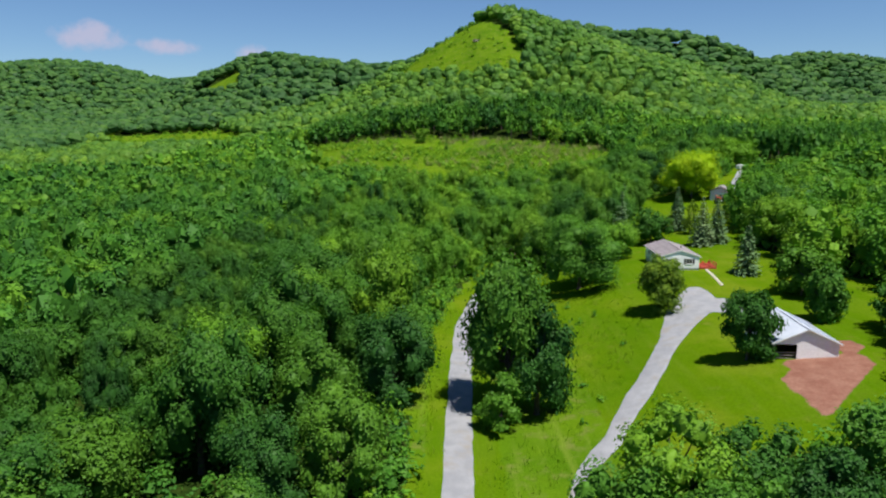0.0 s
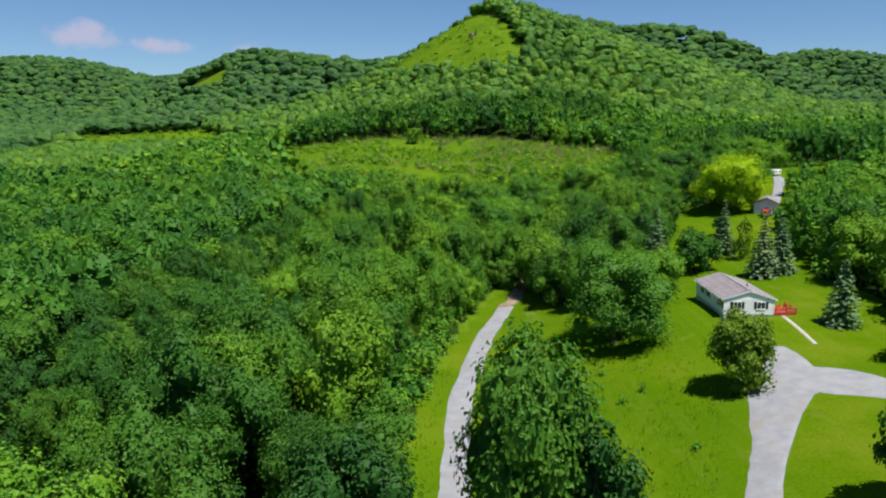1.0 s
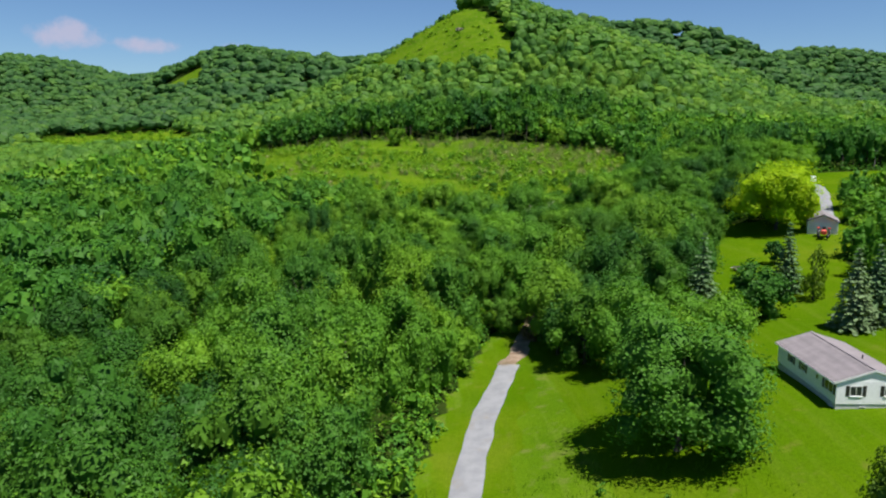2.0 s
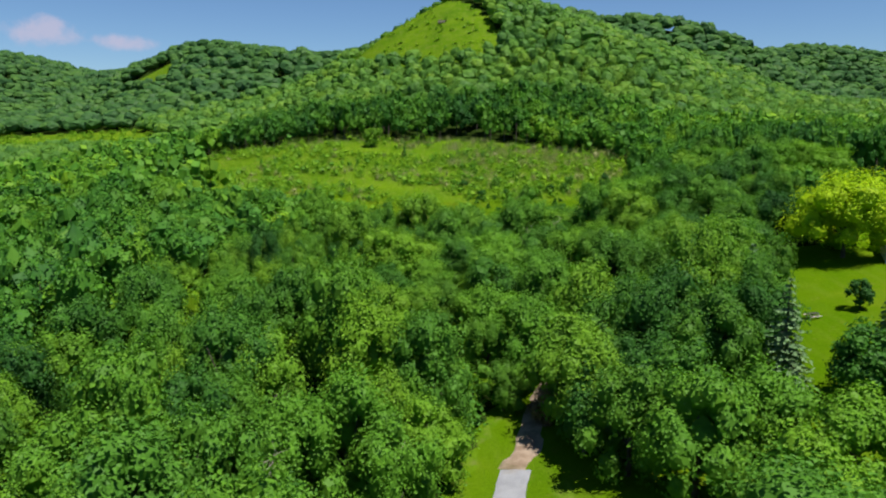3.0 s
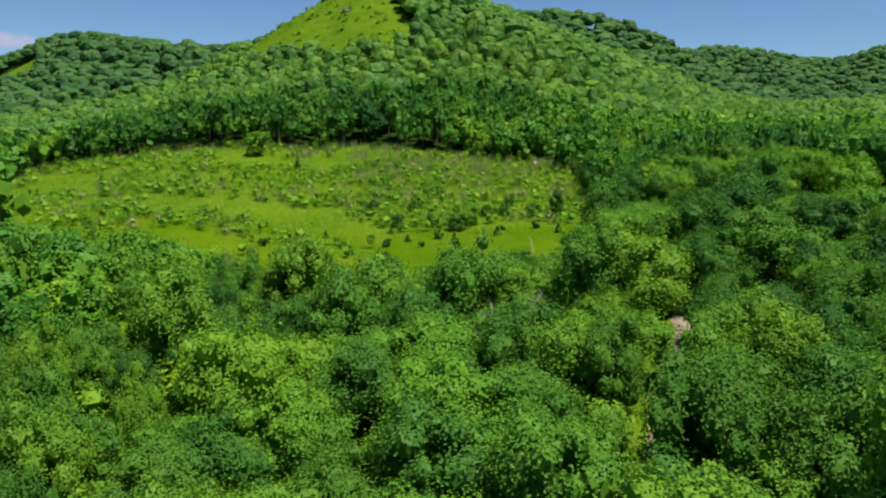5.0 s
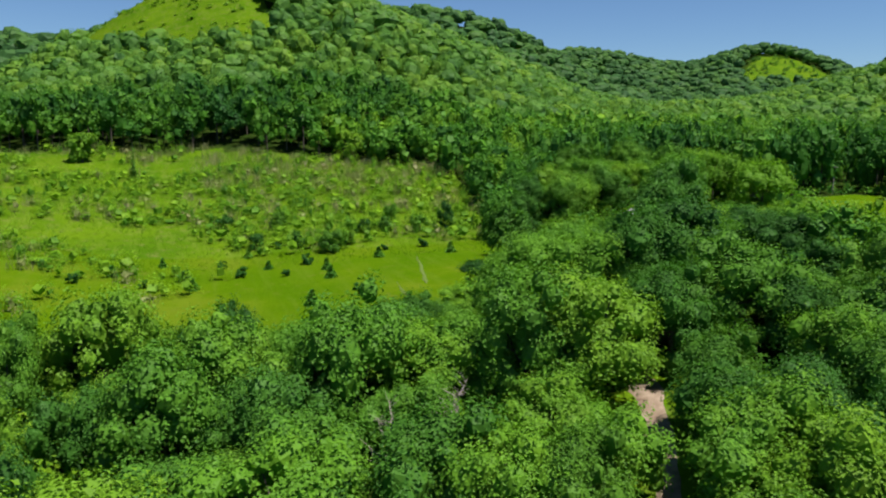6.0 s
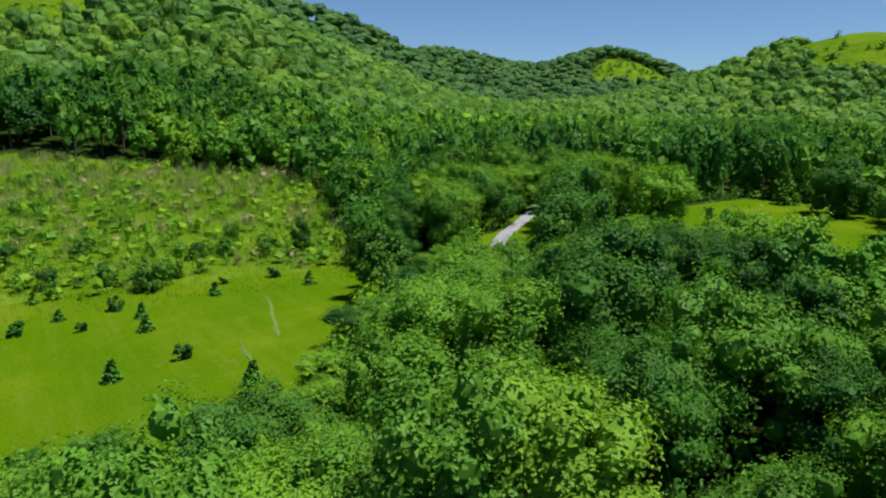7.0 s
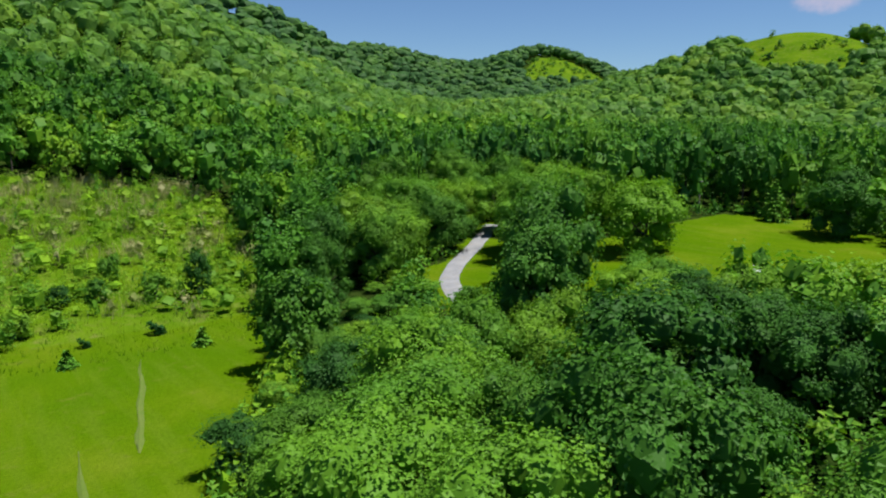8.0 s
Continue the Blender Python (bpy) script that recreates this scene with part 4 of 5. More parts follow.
for i, (x, y) in enumerate(near):
    # darker leaf kinds where the wood lies in shadow: shade by leaf colour
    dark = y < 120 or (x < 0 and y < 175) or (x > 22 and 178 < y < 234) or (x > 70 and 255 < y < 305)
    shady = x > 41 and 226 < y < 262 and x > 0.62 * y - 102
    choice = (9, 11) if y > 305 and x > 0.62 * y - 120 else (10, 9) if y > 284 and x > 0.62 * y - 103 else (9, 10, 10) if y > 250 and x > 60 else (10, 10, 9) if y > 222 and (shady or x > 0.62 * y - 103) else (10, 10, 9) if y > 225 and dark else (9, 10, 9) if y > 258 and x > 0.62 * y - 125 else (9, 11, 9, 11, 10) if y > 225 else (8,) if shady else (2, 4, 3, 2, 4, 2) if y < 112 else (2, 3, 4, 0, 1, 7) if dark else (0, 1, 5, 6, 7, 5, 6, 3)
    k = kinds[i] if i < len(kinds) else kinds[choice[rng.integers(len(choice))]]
    s = ((rng.uniform(0.92, 1.08) if y < 232 else rng.uniform(0.72, 0.94)) if x > 17 and 200 < y < 262 and x > 0.62 * y - 122 else rng.uniform(0.66, 1.18)) * (0.4 + 0.6 * float(stature(x, y)))
    s = min(s, 0.78) if 58 < x < 92 and 284 < y < 318 else s           # lower where the view opens to the road above
    m = stand(x, y, rng.uniform(0, 6.3), s * (0.95 if y < 222 else 1.08), s * 0.98 * rng.uniform(0.88, 1.12) * (0.35 + 0.65 * float(stature(x, y))), 0.1)
    if i < len(kinds):
        k.matrix_basis = m
    else:
        copy_thing(k, m)

facing = (rest[:, 0] > 60) & (rest[:, 0] < 125) & (rest[:, 1] > 90) & (rest[:, 1] < 290)     # the wood beside the yard
aside = (rest[:, 0] < -0.66 * rest[:, 1] - 14) | ((rest[:, 0] > 0.66 * rest[:, 1] + 16) & (rest[:, 1] < 250 + (rest[:, 0] - 40) * 0.36))
outer = rest[aside]                                      # the wood to the sides of the walk
rest, rest_reach = rest[~aside], rest_reach[~aside]
facing = facing[~aside]
edge = (rest[:, 0] > 122) & (rest[:, 0] < 290) & (rest[:, 1] > 325) & (rest[:, 1] < 430) & ~facing       # the dark wood behind the upper lawn
ahead = (rest[:, 0] > 60) & (rest[:, 0] < 250) & (rest[:, 1] > 300) & (rest[:, 1] < 470)
mid = rest[((rest_reach < 55) | facing) & ~edge]
middle = rest[(rest_reach >= 55) & ((rest_reach < 112) | ahead) & ~facing & ~edge]
far = rest[(rest_reach >= 112) & ~facing & ~edge & ~ahead]
MID = low_templates(8, 620, 18, 0.11, 100, shake=0.25, droop=-0.45, wide=(0.6, 0.95))
FAR = low_templates(7, 44, 8, 0.2, 200, shake=0.22, wide=(0.65, 0.95), lobe=(0.3, 0.45), fill=0.88, whole=0.6)
ASIDE = low_templates(5, 12, 7, 0.2, 250, shake=0.22, wide=(0.65, 0.95), lobe=(0.32, 0.48), fill=0.9, whole=0.6)
SLOPE = low_templates(8, 120, 13, 0.13, 350, shake=0.24, wide=(0.7, 1.0), droop=-0.25, core=0, lobe=(0.24, 0.4), heart=0.68, whole=0.6, canopy=0.2)
HILL = low_templates(8, 40, 10, 0.19, 300, shake=0.2, wide=(0.7, 1.0), droop=-0.2, core=0, lobe=(0.28, 0.42), heart=0.75, whole=0.7, canopy=0.4)
FARHILL = low_templates(6, 8, 8, 0.24, 400, shake=0.2, wide=(0.75, 1.0), droop=0.0, core=0, lobe=(0.3, 0.42), heart=0.86, whole=0.8, canopy=0.55)
MID2 = low_templates(7, 250, 13, 0.132, 450, shake=0.24, wide=(0.6, 0.95), droop=-0.5, lobe=(0.26, 0.4), fill=0.82, whole=0.5)
WEST = low_templates(7, 460, 15, 0.092, 470, shake=0.24, wide=(0.6, 0.95), droop=-0.5, lobe=(0.24, 0.4), fill=0.84, whole=0.5)
rng = np.random.default_rng(10)
FLIGHT = [(0, 40), (1, 120), (4, 180), (12, 230), (40, 290)]                # below the camera's way and just ahead of it
# trees here take the shade-darkened leaves
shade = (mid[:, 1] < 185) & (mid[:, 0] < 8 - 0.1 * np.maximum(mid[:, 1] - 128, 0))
beneath = (line_distance(FLIGHT, mid[:, 0], mid[:, 1]) < 52) | shade
tall = rng.uniform(9.0, 15.0, len(mid)) * stature(mid[:, 0], mid[:, 1])
wide = rng.uniform(4.2, 6.2, len(mid)) * (0.4 + 0.6 * stature(mid[:, 0], mid[:, 1]))
wood_mesh("valley_wood", mid[~beneath], wide[~beneath], tall[~beneath], MID, LEAF_WOOD, "dense green broadleaf wood on the valley floor", 1, deep=0.45)
oaks = []
for i, (h, r, n, puffs, mat, label) in enumerate([
        (13.5, 5.8, 3600, 30, LEAF_SHADED, "shade-toned dark green oak of the lower wood"), (12.5, 6.2, 3600, 34, LEAF_SHADED, "spreading shade-toned dark green oak of the lower wood"),
        (14.5, 5.4, 3500, 26, LEAF_SHADED, "tall shade-toned dark green oak of the wood"), (13.0, 5.8, 3600, 28, LEAF, "mid-green oak of the valley wood"), (12.0, 5.4, 3400, 25, LEAF, "round mid-green oak of the valley wood"),
        (13.5, 5.6, 5600, 32, LEAF_DARK, "leafy dark green oak near the dirt track"), (13.0, 5.6, 5600, 30, LEAF, "leafy mid-green oak near the dirt track")]):
    oaks.append(tagged(broadleaf("oak_tree", 170 + i, h, r, n, puffs, 0.34 if n < 5000 else 0.28, mat, label, flat=0.3, low=0.08, droop=-0.6, lobe=(0.18, 0.38)), group="oaks beside the road"))
for i, ((x, y), w, h, dim) in enumerate(zip(mid[beneath], wide[beneath], tall[beneath], shade[beneath])):
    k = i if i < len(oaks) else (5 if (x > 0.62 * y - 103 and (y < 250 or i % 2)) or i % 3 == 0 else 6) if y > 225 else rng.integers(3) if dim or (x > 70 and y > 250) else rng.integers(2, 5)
    m = stand(x, y, rng.uniform(0, 6.3), w / 5.7, h / 13.0, 0.1)
    if i < len(oaks):
        oaks[k].matrix_basis = m
    else:
        copy_thing(oaks[k], m)
tall = rng.uniform(9.0, 15.5, len(middle)) * stature(middle[:, 0], middle[:, 1])
wide = rng.uniform(4.6, 6.9, len(middle))
west = (middle[:, 0] < -30) & (middle[:, 1] < 345)
wood_mesh("western_wood", middle[west], wide[west], tall[west], WEST, LEAF_EDGE, "dense mid-green broadleaf wood on the side of the valley", 14, deep=0.44)
wood_mesh("middle_wood", middle[~west], wide[~west], tall[~west], MID2, LEAF_WOOD, "dense green broadleaf wood across the valley", 7, deep=0.44)
behind_lawn = rest[edge]
wood_mesh("dark_wood", behind_lawn, rng.uniform(4.0, 6.0, len(behind_lawn)), rng.uniform(12.0, 18.0, len(behind_lawn)), MID2, LEAF_EDGE, "tall dark wood behind the upper lawn", 13, deep=0.44)
belt = (far[:, 1] > 455) & (far[:, 0] > -90) & (far[:, 0] < 110)
tall = rng.uniform(9.0, 15.5, len(far)) * stature(far[:, 0], far[:, 1]) * np.where(belt, 1.25, 1.0)
wide = rng.uniform(4.3, 6.5, len(far))
beside = ~belt & (far[:, 0] < -40) & (far[:, 1] < 330)
wood_mesh("western_edge_wood", far[beside], wide[beside], tall[beside], MID2, LEAF_EDGE, "dense green broadleaf wood up the western side", 18)
belt |= beside
wood_mesh("valley_wood_beyond", far[~belt], wide[~belt], tall[~belt], FAR, LEAF_WOOD, "dense green broadleaf wood further along the valley", 2)
belt &= ~beside
wood_mesh("belt_of_trees", far[belt], wide[belt], tall[belt], MID2, LEAF_DARKWOOD, "tall dark belt of trees along the top of the meadow", 6)

outer = np.vstack([outer, eastern])
wood_mesh("outer_wood", outer, rng.uniform(4.6, 6.8, len(outer)), rng.uniform(9, 15, len(outer)), ASIDE, LEAF_EDGE, "dense green broadleaf wood to the sides of the valley", 15)
behind = scatter(-150, 130, -60, 34, 9.5, 12)
behind = behind[~clearing(behind[:, 0], behind[:, 1]) & (np.abs(behind[:, 0] - 7) > 12)]
wood_mesh("wood_behind", behind, rng.uniform(4.3, 6.5, len(behind)), rng.uniform(9, 15, len(behind)), ASIDE, LEAF_DARKWOOD, "dense green broadleaf wood at the mouth of the valley", 8)

# woods on the hills
slope = scatter(-330, 640, 380, 800, 8.6, 21)
inner = (slope[:, 0] > -150) & (slope[:, 0] < 300) & (slope[:, 1] < 520)
slope = slope[~inner & ~clearing(slope[:, 0], slope[:, 1]) & (slope[:, 0] > -0.76 * slope[:, 1] - 40)]
lee = land(slope[:, 0], slope[:, 1] + 8) < land(slope[:, 0], slope[:, 1]) - 2.0
slope = slope[~(lee & (slope[:, 1] > 560))]
tall = rng.uniform(9, 15.5, len(slope)) * np.where((slope[:, 0] < -110) & (slope[:, 1] > 520) & (slope[:, 1] < 668), 0.6, 1.0)
wide = 4.2 + 5.0 * rng.beta(1.5, 2.2, len(slope))
low = (slope[:, 1] < 640) & (slope[:, 0] < 330)          # the lower slopes, nearest to the valley
wood_mesh("lower_hillside_wood", slope[low], wide[low], tall[low], SLOPE, LEAF_HILL, "green broadleaf wood on the lower hill slopes", 16, False, 0.38)
wood_mesh("hillside_wood", slope[~low], wide[~low], tall[~low], HILL, LEAF_HILL, "green broadleaf wood covering the hill slopes", 3, False, 0.34)
side = scatter(-440, -150, 100, 520, 8.4, 23)            # the wood along the western side of the valley
side = side[~((side[:, 0] > -330) & (side[:, 1] > 380)) & ~clearing(side[:, 0], side[:, 1]) & (side[:, 0] > -0.76 * side[:, 1] - 40)]
wood_mesh("western_side_wood", side, rng.uniform(3.8, 6.6, len(side)), rng.uniform(9, 14, len(side)), FAR, LEAF_EDGE, "green broadleaf wood along the western side of the valley", 17, False, 0.4)
back = scatter(-950, 1000, 120, 1420, 12.0, 22)
inner = ((back[:, 0] > -330) & (back[:, 0] < 640) & (back[:, 1] > 380) & (back[:, 1] < 800)) | ((back[:, 0] > -150) & (back[:, 0] < 300) & (back[:, 1] < 520))
inner |= (back[:, 0] > -440) & (back[:, 0] < -150) & (back[:, 1] < 520)
back = back[~inner & ~clearing(back[:, 0], back[:, 1]) & (back[:, 0] < back[:, 1] * 0.95 + 60) & (back[:, 0] > -0.76 * back[:, 1] - 50)]
lee = land(back[:, 0], back[:, 1] + 8) < land(back[:, 0], back[:, 1]) - 1.6
back = back[~(lee & (back[:, 1] > 600))]
wood_mesh("far_wood", back, 6.0 + 7.0 * rng.beta(1.2, 2.2, len(back)), rng.uniform(9, 17, len(back)), FARHILL, LEAF_FAR_HAZED, "green broadleaf wood on the far hills", 4, False, 0.36)


# ---------------------------------------------------------------- buildings
def part(name, bm, mat, parent, label=""):
    me = bpy.data.meshes.new(name)
    bm.to_mesh(me)
    bm.free()
    me.materials.append(mat)
    ob = new(name, me)
    ob.parent = parent
    if label:
        tagged(ob, label)
    return ob


def box(bm, x0, x1, y0, y1, z0, z1, m=None):
    v = [bm.verts.new((x, y, z)) for x in (x0, x1) for y in (y0, y1) for z in (z0, z1)]
    for f in ((0, 1, 3, 2), (4, 6, 7, 5), (0, 4, 5, 1), (2, 3, 7, 6), (0, 2, 6, 4), (1, 5, 7, 3)):
        bm.faces.new([v[i] for i in f])
    if m is not None:
        for q in v:
            q.co = m @ q.co
    return v


def boxed(name, dims, mat, parent, label="", bevel=0.0):
    bm = bmesh.new()
    box(bm, *dims)
    if bevel:
        bmesh.ops.bevel(bm, geom=bm.edges[:], offset=bevel, segments=1, affect="EDGES")
    return part(name, bm, mat, parent, label)


def prism(name, outline, axis, a, b, mat, parent, label=""):
    """An outline (u, z) pulled along x or y from a to b."""
    bm = bmesh.new()
    rings = [[bm.verts.new((u, q, z) if axis == "y" else (q, u, z)) for u, z in outline] for q in (a, b)]
    n = len(outline)
    bm.faces.new(rings[0][::-1]), bm.faces.new(rings[1])
    for i in range(n):
        bm.faces.new((rings[0][i], rings[0][(i + 1) % n], rings[1][(i + 1) % n], rings[1][i]))
    bmesh.ops.recalc_face_normals(bm, faces=bm.faces[:])
    return part(name, bm, mat, parent, label)


def window(parent, face, u, z, w, h, shutters=True, panes=2):
    """A framed window on the south (y = 0) or west (x = 0) face: frame, panes, sill and shutters."""
    def place(u0, u1, d0, d1, z0, z1):
        return (u0, u1, -d1, -d0, z0, z1) if face == "south" else (-d1, -d0, u0, u1, z0, z1)
    win = boxed("window", place(u - w / 2, u + w / 2, -0.05, 0.012, z, z + h), DARKIN, parent)
    t = 0.06
    for q in ((u - w / 2, u + w / 2, z, z + t), (u - w / 2, u + w / 2, z + h - t, z + h), (u - w / 2, u - w / 2 + t, z + t, z + h - t), (u + w / 2 - t, u + w / 2, z + t, z + h - t)):
        boxed("frame", place(q[0], q[1], 0.012, 0.06, q[2], q[3]), TRIM, win)
    iw = (w - 2 * t) / panes
    for i in range(panes):
        boxed("pane", place(u - w / 2 + t + i * iw + 0.02, u - w / 2 + t + (i + 1) * iw - 0.02, 0.012, 0.03, z + t, z + h - t), GLASS, win)
        if i:
            boxed("mullion", place(u - w / 2 + t + i * iw - 0.02, u - w / 2 + t + i * iw + 0.02, 0.012, 0.05, z + t, z + h - t), TRIM, win)
    boxed("sill", place(u - w / 2 - 0.08, u + w / 2 + 0.08, 0.0, 0.11, z - 0.07, z), TRIM, win)
    if shutters:
        for s in (-1, 1):
            c = u + s * (w / 2 + 0.24)
            boxed("shutter", place(c - 0.2, c + 0.2, 0.004, 0.05, z - 0.02, z + h + 0.02), SHUTTER, win, "dark louvred shutter")
    return win


def house():
    """One-storey house, 8.4 by 13 m, low gable towards the drive, on a block basement."""
    W, L, H = 7.9, 14.2, 2.62
    h = new("house")
    h.matrix_basis = pose(46.8, 149.9, 10.55, 0, 0, -2.5)
    boxed("foundation", (0.06, W - 0.06, 0.06, L - 0.06, -2.0, 0.02), BLOCK, h, "grey block basement wall")
    rise = 1.25
    gable = [(0, 0.02), (W, 0.02), (W, H), (W / 2, H + rise * 0.93), (0, H)]
    prism("wall", gable, "y", 0.0, 0.16, SIDING, h)
    prism("wall", gable, "y", L - 0.16, L, SIDING, h)
    boxed("wall", (0, 0.16, 0.16, L - 0.16, 0.02, H), SIDING, h)
    boxed("wall", (W - 0.16, W, 0.16, L - 0.16, 0.02, H), SIDING, h)
    for i in range(13):                                   # clapboards
        z = 0.04 + i * 0.2
        boxed("clapboard", (-0.025, W + 0.025, -0.022, -0.003, z, z + 0.185), SIDING, h)
        boxed("clapboard", (-0.022, -0.003, 0.0, L, z, z + 0.185), SIDING, h)
    e, g = 0.45, 0.16
    for s in (-1, 1):
        m = W / 2
        x_out = m + s * (m + e)
        z_out = H - e * rise / m
        sl = [(m, H + rise), (x_out, z_out), (x_out, z_out + 0.10), (m, H + rise + 0.12)]
        roof = prism("roof_slope", sl, "y", -g, L + g, SHINGLE, h, "grey shingled roof slope")
        for i in range(18):                               # shingle courses
            a, b = i / 18, (i + 1) / 18
            za = H + rise + 0.124 + (z_out - H - rise - 0.02) * a
            zb = H + rise + 0.124 + (z_out - H - rise - 0.02) * b
            xa, xb = m + (x_out - m) * a, m + (x_out - m) * b
            prism("shingle_course", [(xa, za - 0.005), (xb, zb + 0.018), (xb, zb - 0.01), (xa, za - 0.02)], "y", -g - 0.01, L + g + 0.01, SHINGLE, roof)
        boxed("gutter", (x_out - 0.06 if s < 0 else x_out - 0.05, x_out + 0.05 if s < 0 else x_out + 0.06, -g, L + g, z_out - 0.08, z_out + 0.03), TRIM, h)
        for y in (-g - 0.03, L + g):
            prism("bargeboard", [(m, H + rise - 0.09), (x_out, z_out - 0.12), (x_out, z_out + 0.08), (m, H + rise + 0.11)], "y", y, y + 0.03, TRIM, h)
    boxed("ridge_cap", (W / 2 - 0.14, W / 2 + 0.14, -g, L + g, H + rise + 0.10, H + rise + 0.17), SHINGLE, h)
    bm = bmesh.new()
    bmesh.ops.create_cone(bm, cap_ends=True, segments=12, radius1=0.09, radius2=0.09, depth=0.6, matrix=Matrix.Translation((W / 2 + 1.4, 5.0, H + 1.1)))
    part("vent_pipe", bm, DARKIN, h)
    window(h, "south", 2.1, 0.95, 1.35, 1.15)
    window(h, "south", 5.85, 0.95, 1.35, 1.15)
    window(h, "south", 2.9, -0.62, 0.8, 0.35, False)
    window(h, "west", 1.6, 0.95, 1.9, 1.15)
    window(h, "west", 4.2, 1.35, 0.6, 0.6, False, 1)
    window(h, "west", 7.6, 1.1, 1.1, 0.95)
    window(h, "west", 10.6, 1.1, 1.0, 0.95)
    window(h, "west", 1.2, -0.95, 0.8, 0.4, False)
    for x in (0.0, W):
        boxed("corner_board", (x - 0.05, x + 0.05, -0.05, 0.06, 0.0, H), TRIM, h)
    return tagged(h, "white one-storey house with grey shingled gable roof", "house")


def deck():
    """Red-stained timber deck with rails beside the house."""
    d = new("deck")
    d.matrix_basis = pose(55.2, 150.2, 10.15)
    w, l, z = 3.6, 4.2, 0.55
    for i in range(14):
        x = i * w / 14
        boxed("board", (x + 0.01, x + w / 14 - 0.01, 0, l, z - 0.05, z), REDWOOD, d)
    for x in (0.05, w / 2, w - 0.15):
        for y in (0.02, l / 2, l - 0.12):
            boxed("post", (x, x + 0.1, y, y + 0.1, -1.2, z + 0.95), REDWOOD, d)
    for k in (0.35, 0.65, 0.92):
        boxed("rail", (0, w, -0.03, 0.02, z + k - 0.07, z + k), REDWOOD, d)
        boxed("rail", (w - 0.02, w + 0.03, 0.02, l, z + k - 0.07, z + k), REDWOOD, d)
    for i in range(16):
        boxed("baluster", (0.16 + i * 0.21, 0.2 + i * 0.21, -0.02, 0.012, z, z + 0.85), REDWOOD, d)
    for i in range(9):
        boxed("skirt_board", (i * 0.4, i * 0.4 + 0.36, -0.025, -0.002, -0.3, z - 0.06), REDWOOD, d)
    for i in range(3):
        boxed("step", (w + 0.04 + i * 0.28, w + 0.34 + i * 0.28, 1.2, 2.6, z - 0.23 - i * 0.18, z - 0.18 - i * 0.18), REDWOOD, d)
    return tagged(d, "red-stained timber deck with railings beside the house", "deck")


def deck_chair(x, y, turn):
    c = new("deck_chair")
    c.matrix_basis = pose(x, y, 10.7, 0, 0, turn)
    boxed("seat", (-0.28, 0.28, -0.28, 0.28, 0.36, 0.41), REDPAINT, c, bevel=0.01)
    boxed("backrest", (-0.28, 0.28, 0.26, 0.31, 0.41, 0.95), REDPAINT, c, bevel=0.01)
    for sx in (-0.26, 0.22):
        for sy in (-0.26, 0.22):
            boxed("leg", (sx, sx + 0.04, sy, sy + 0.04, 0, 0.36), REDPAINT, c)
    return tagged(c, "dark red garden chair on the deck", "chair", "chairs on the deck")


def barn():
    """White metal barn, gable front with an open bay."""
    W, L, H, rise = 8.7, 11.5, 2.75, 1.95
    b = new("barn")
    b.matrix_basis = pose(45.6, 94.4, 8.75, 0, 0, -4)
    door = 3.1
    m = W / 2

    def top(x):
        return H + rise * (1 - abs(x - m) / m)
    prism("wall", [(door, -0.8), (W, -0.8), (W, H), (m, H + rise), (door, top(door))], "y", 0, 0.12, METALWALL, b)
    prism("wall", [(0, 2.45), (door, 2.45), (door, top(door)), (0, H)], "y", 0, 0.12, METALWALL, b)
    boxed("jamb", (0, 0.16, 0.0, 0.16, -0.8, 2.45), TRIM, b)
    prism("wall", [(0, -0.8), (W, -0.8), (W, H), (m, H + rise), (0, H)], "y", L - 0.12, L, METALWALL, b)
    boxed("wall", (0, 0.12, 0.16, L - 0.12, -0.8, H), METALWALL, b)
    boxed("wall", (W - 0.12, W, 0.12, L - 0.12, -0.8, H), METALWALL, b)
    for i in range(18):
        x = door + 0.15 + i * 0.31
        if x < W - 0.05:
            boxed("rib", (x, x + 0.05, -0.03, -0.002, -0.7, top(x + 0.025) - 0.08), METALWALL, b)
    e = 0.35
    for s in (-1, 1):
        xo = m + s * (m + e)
        zo = H - e * rise / m
        slope = prism("roof_slope", [(m, H + rise), (xo, zo), (xo, zo + 0.06), (m, H + rise + 0.06)], "y", -e, L + e, METALROOF, b, "pale ribbed metal roof slope")
        for i in range(20):
            y = -e + 0.2 + i * 0.61
            prism("rib", [(m, H + rise + 0.062), (xo, zo + 0.062), (xo, zo + 0.10), (m, H + rise + 0.10)], "y", y, y + 0.05, METALROOF, slope)
        prism("bargeboard", [(m, H + rise - 0.1), (xo, zo - 0.1), (xo, zo + 0.07), (m, H + rise + 0.07)], "y", -e - 0.03, -e - 0.003, TRIM, b)
    boxed("ridge_cap", (m - 0.15, m + 0.15, -e, L + e, H + rise + 0.05, H + rise + 0.13), METALROOF, b)
    for z in (0.35, 0.75, 1.15):
        boxed("gate_bar", (0.18, door - 0.02, 0.30, 0.35, z, z + 0.07), WOODGREY, b)
    boxed("floor_slab", (0.13, W - 0.13, 0.13, L - 0.13, -0.9, 0.02), DIRT, b)
    for x in (door, 6.0):
        for y in (3.5, 7.5):
            boxed("inner_post", (x - 0.08, x + 0.08, y, y + 0.16, 0.03, H), DARKIN, b)
    return tagged(b, "white metal barn with pale roof and open bay", "barn")


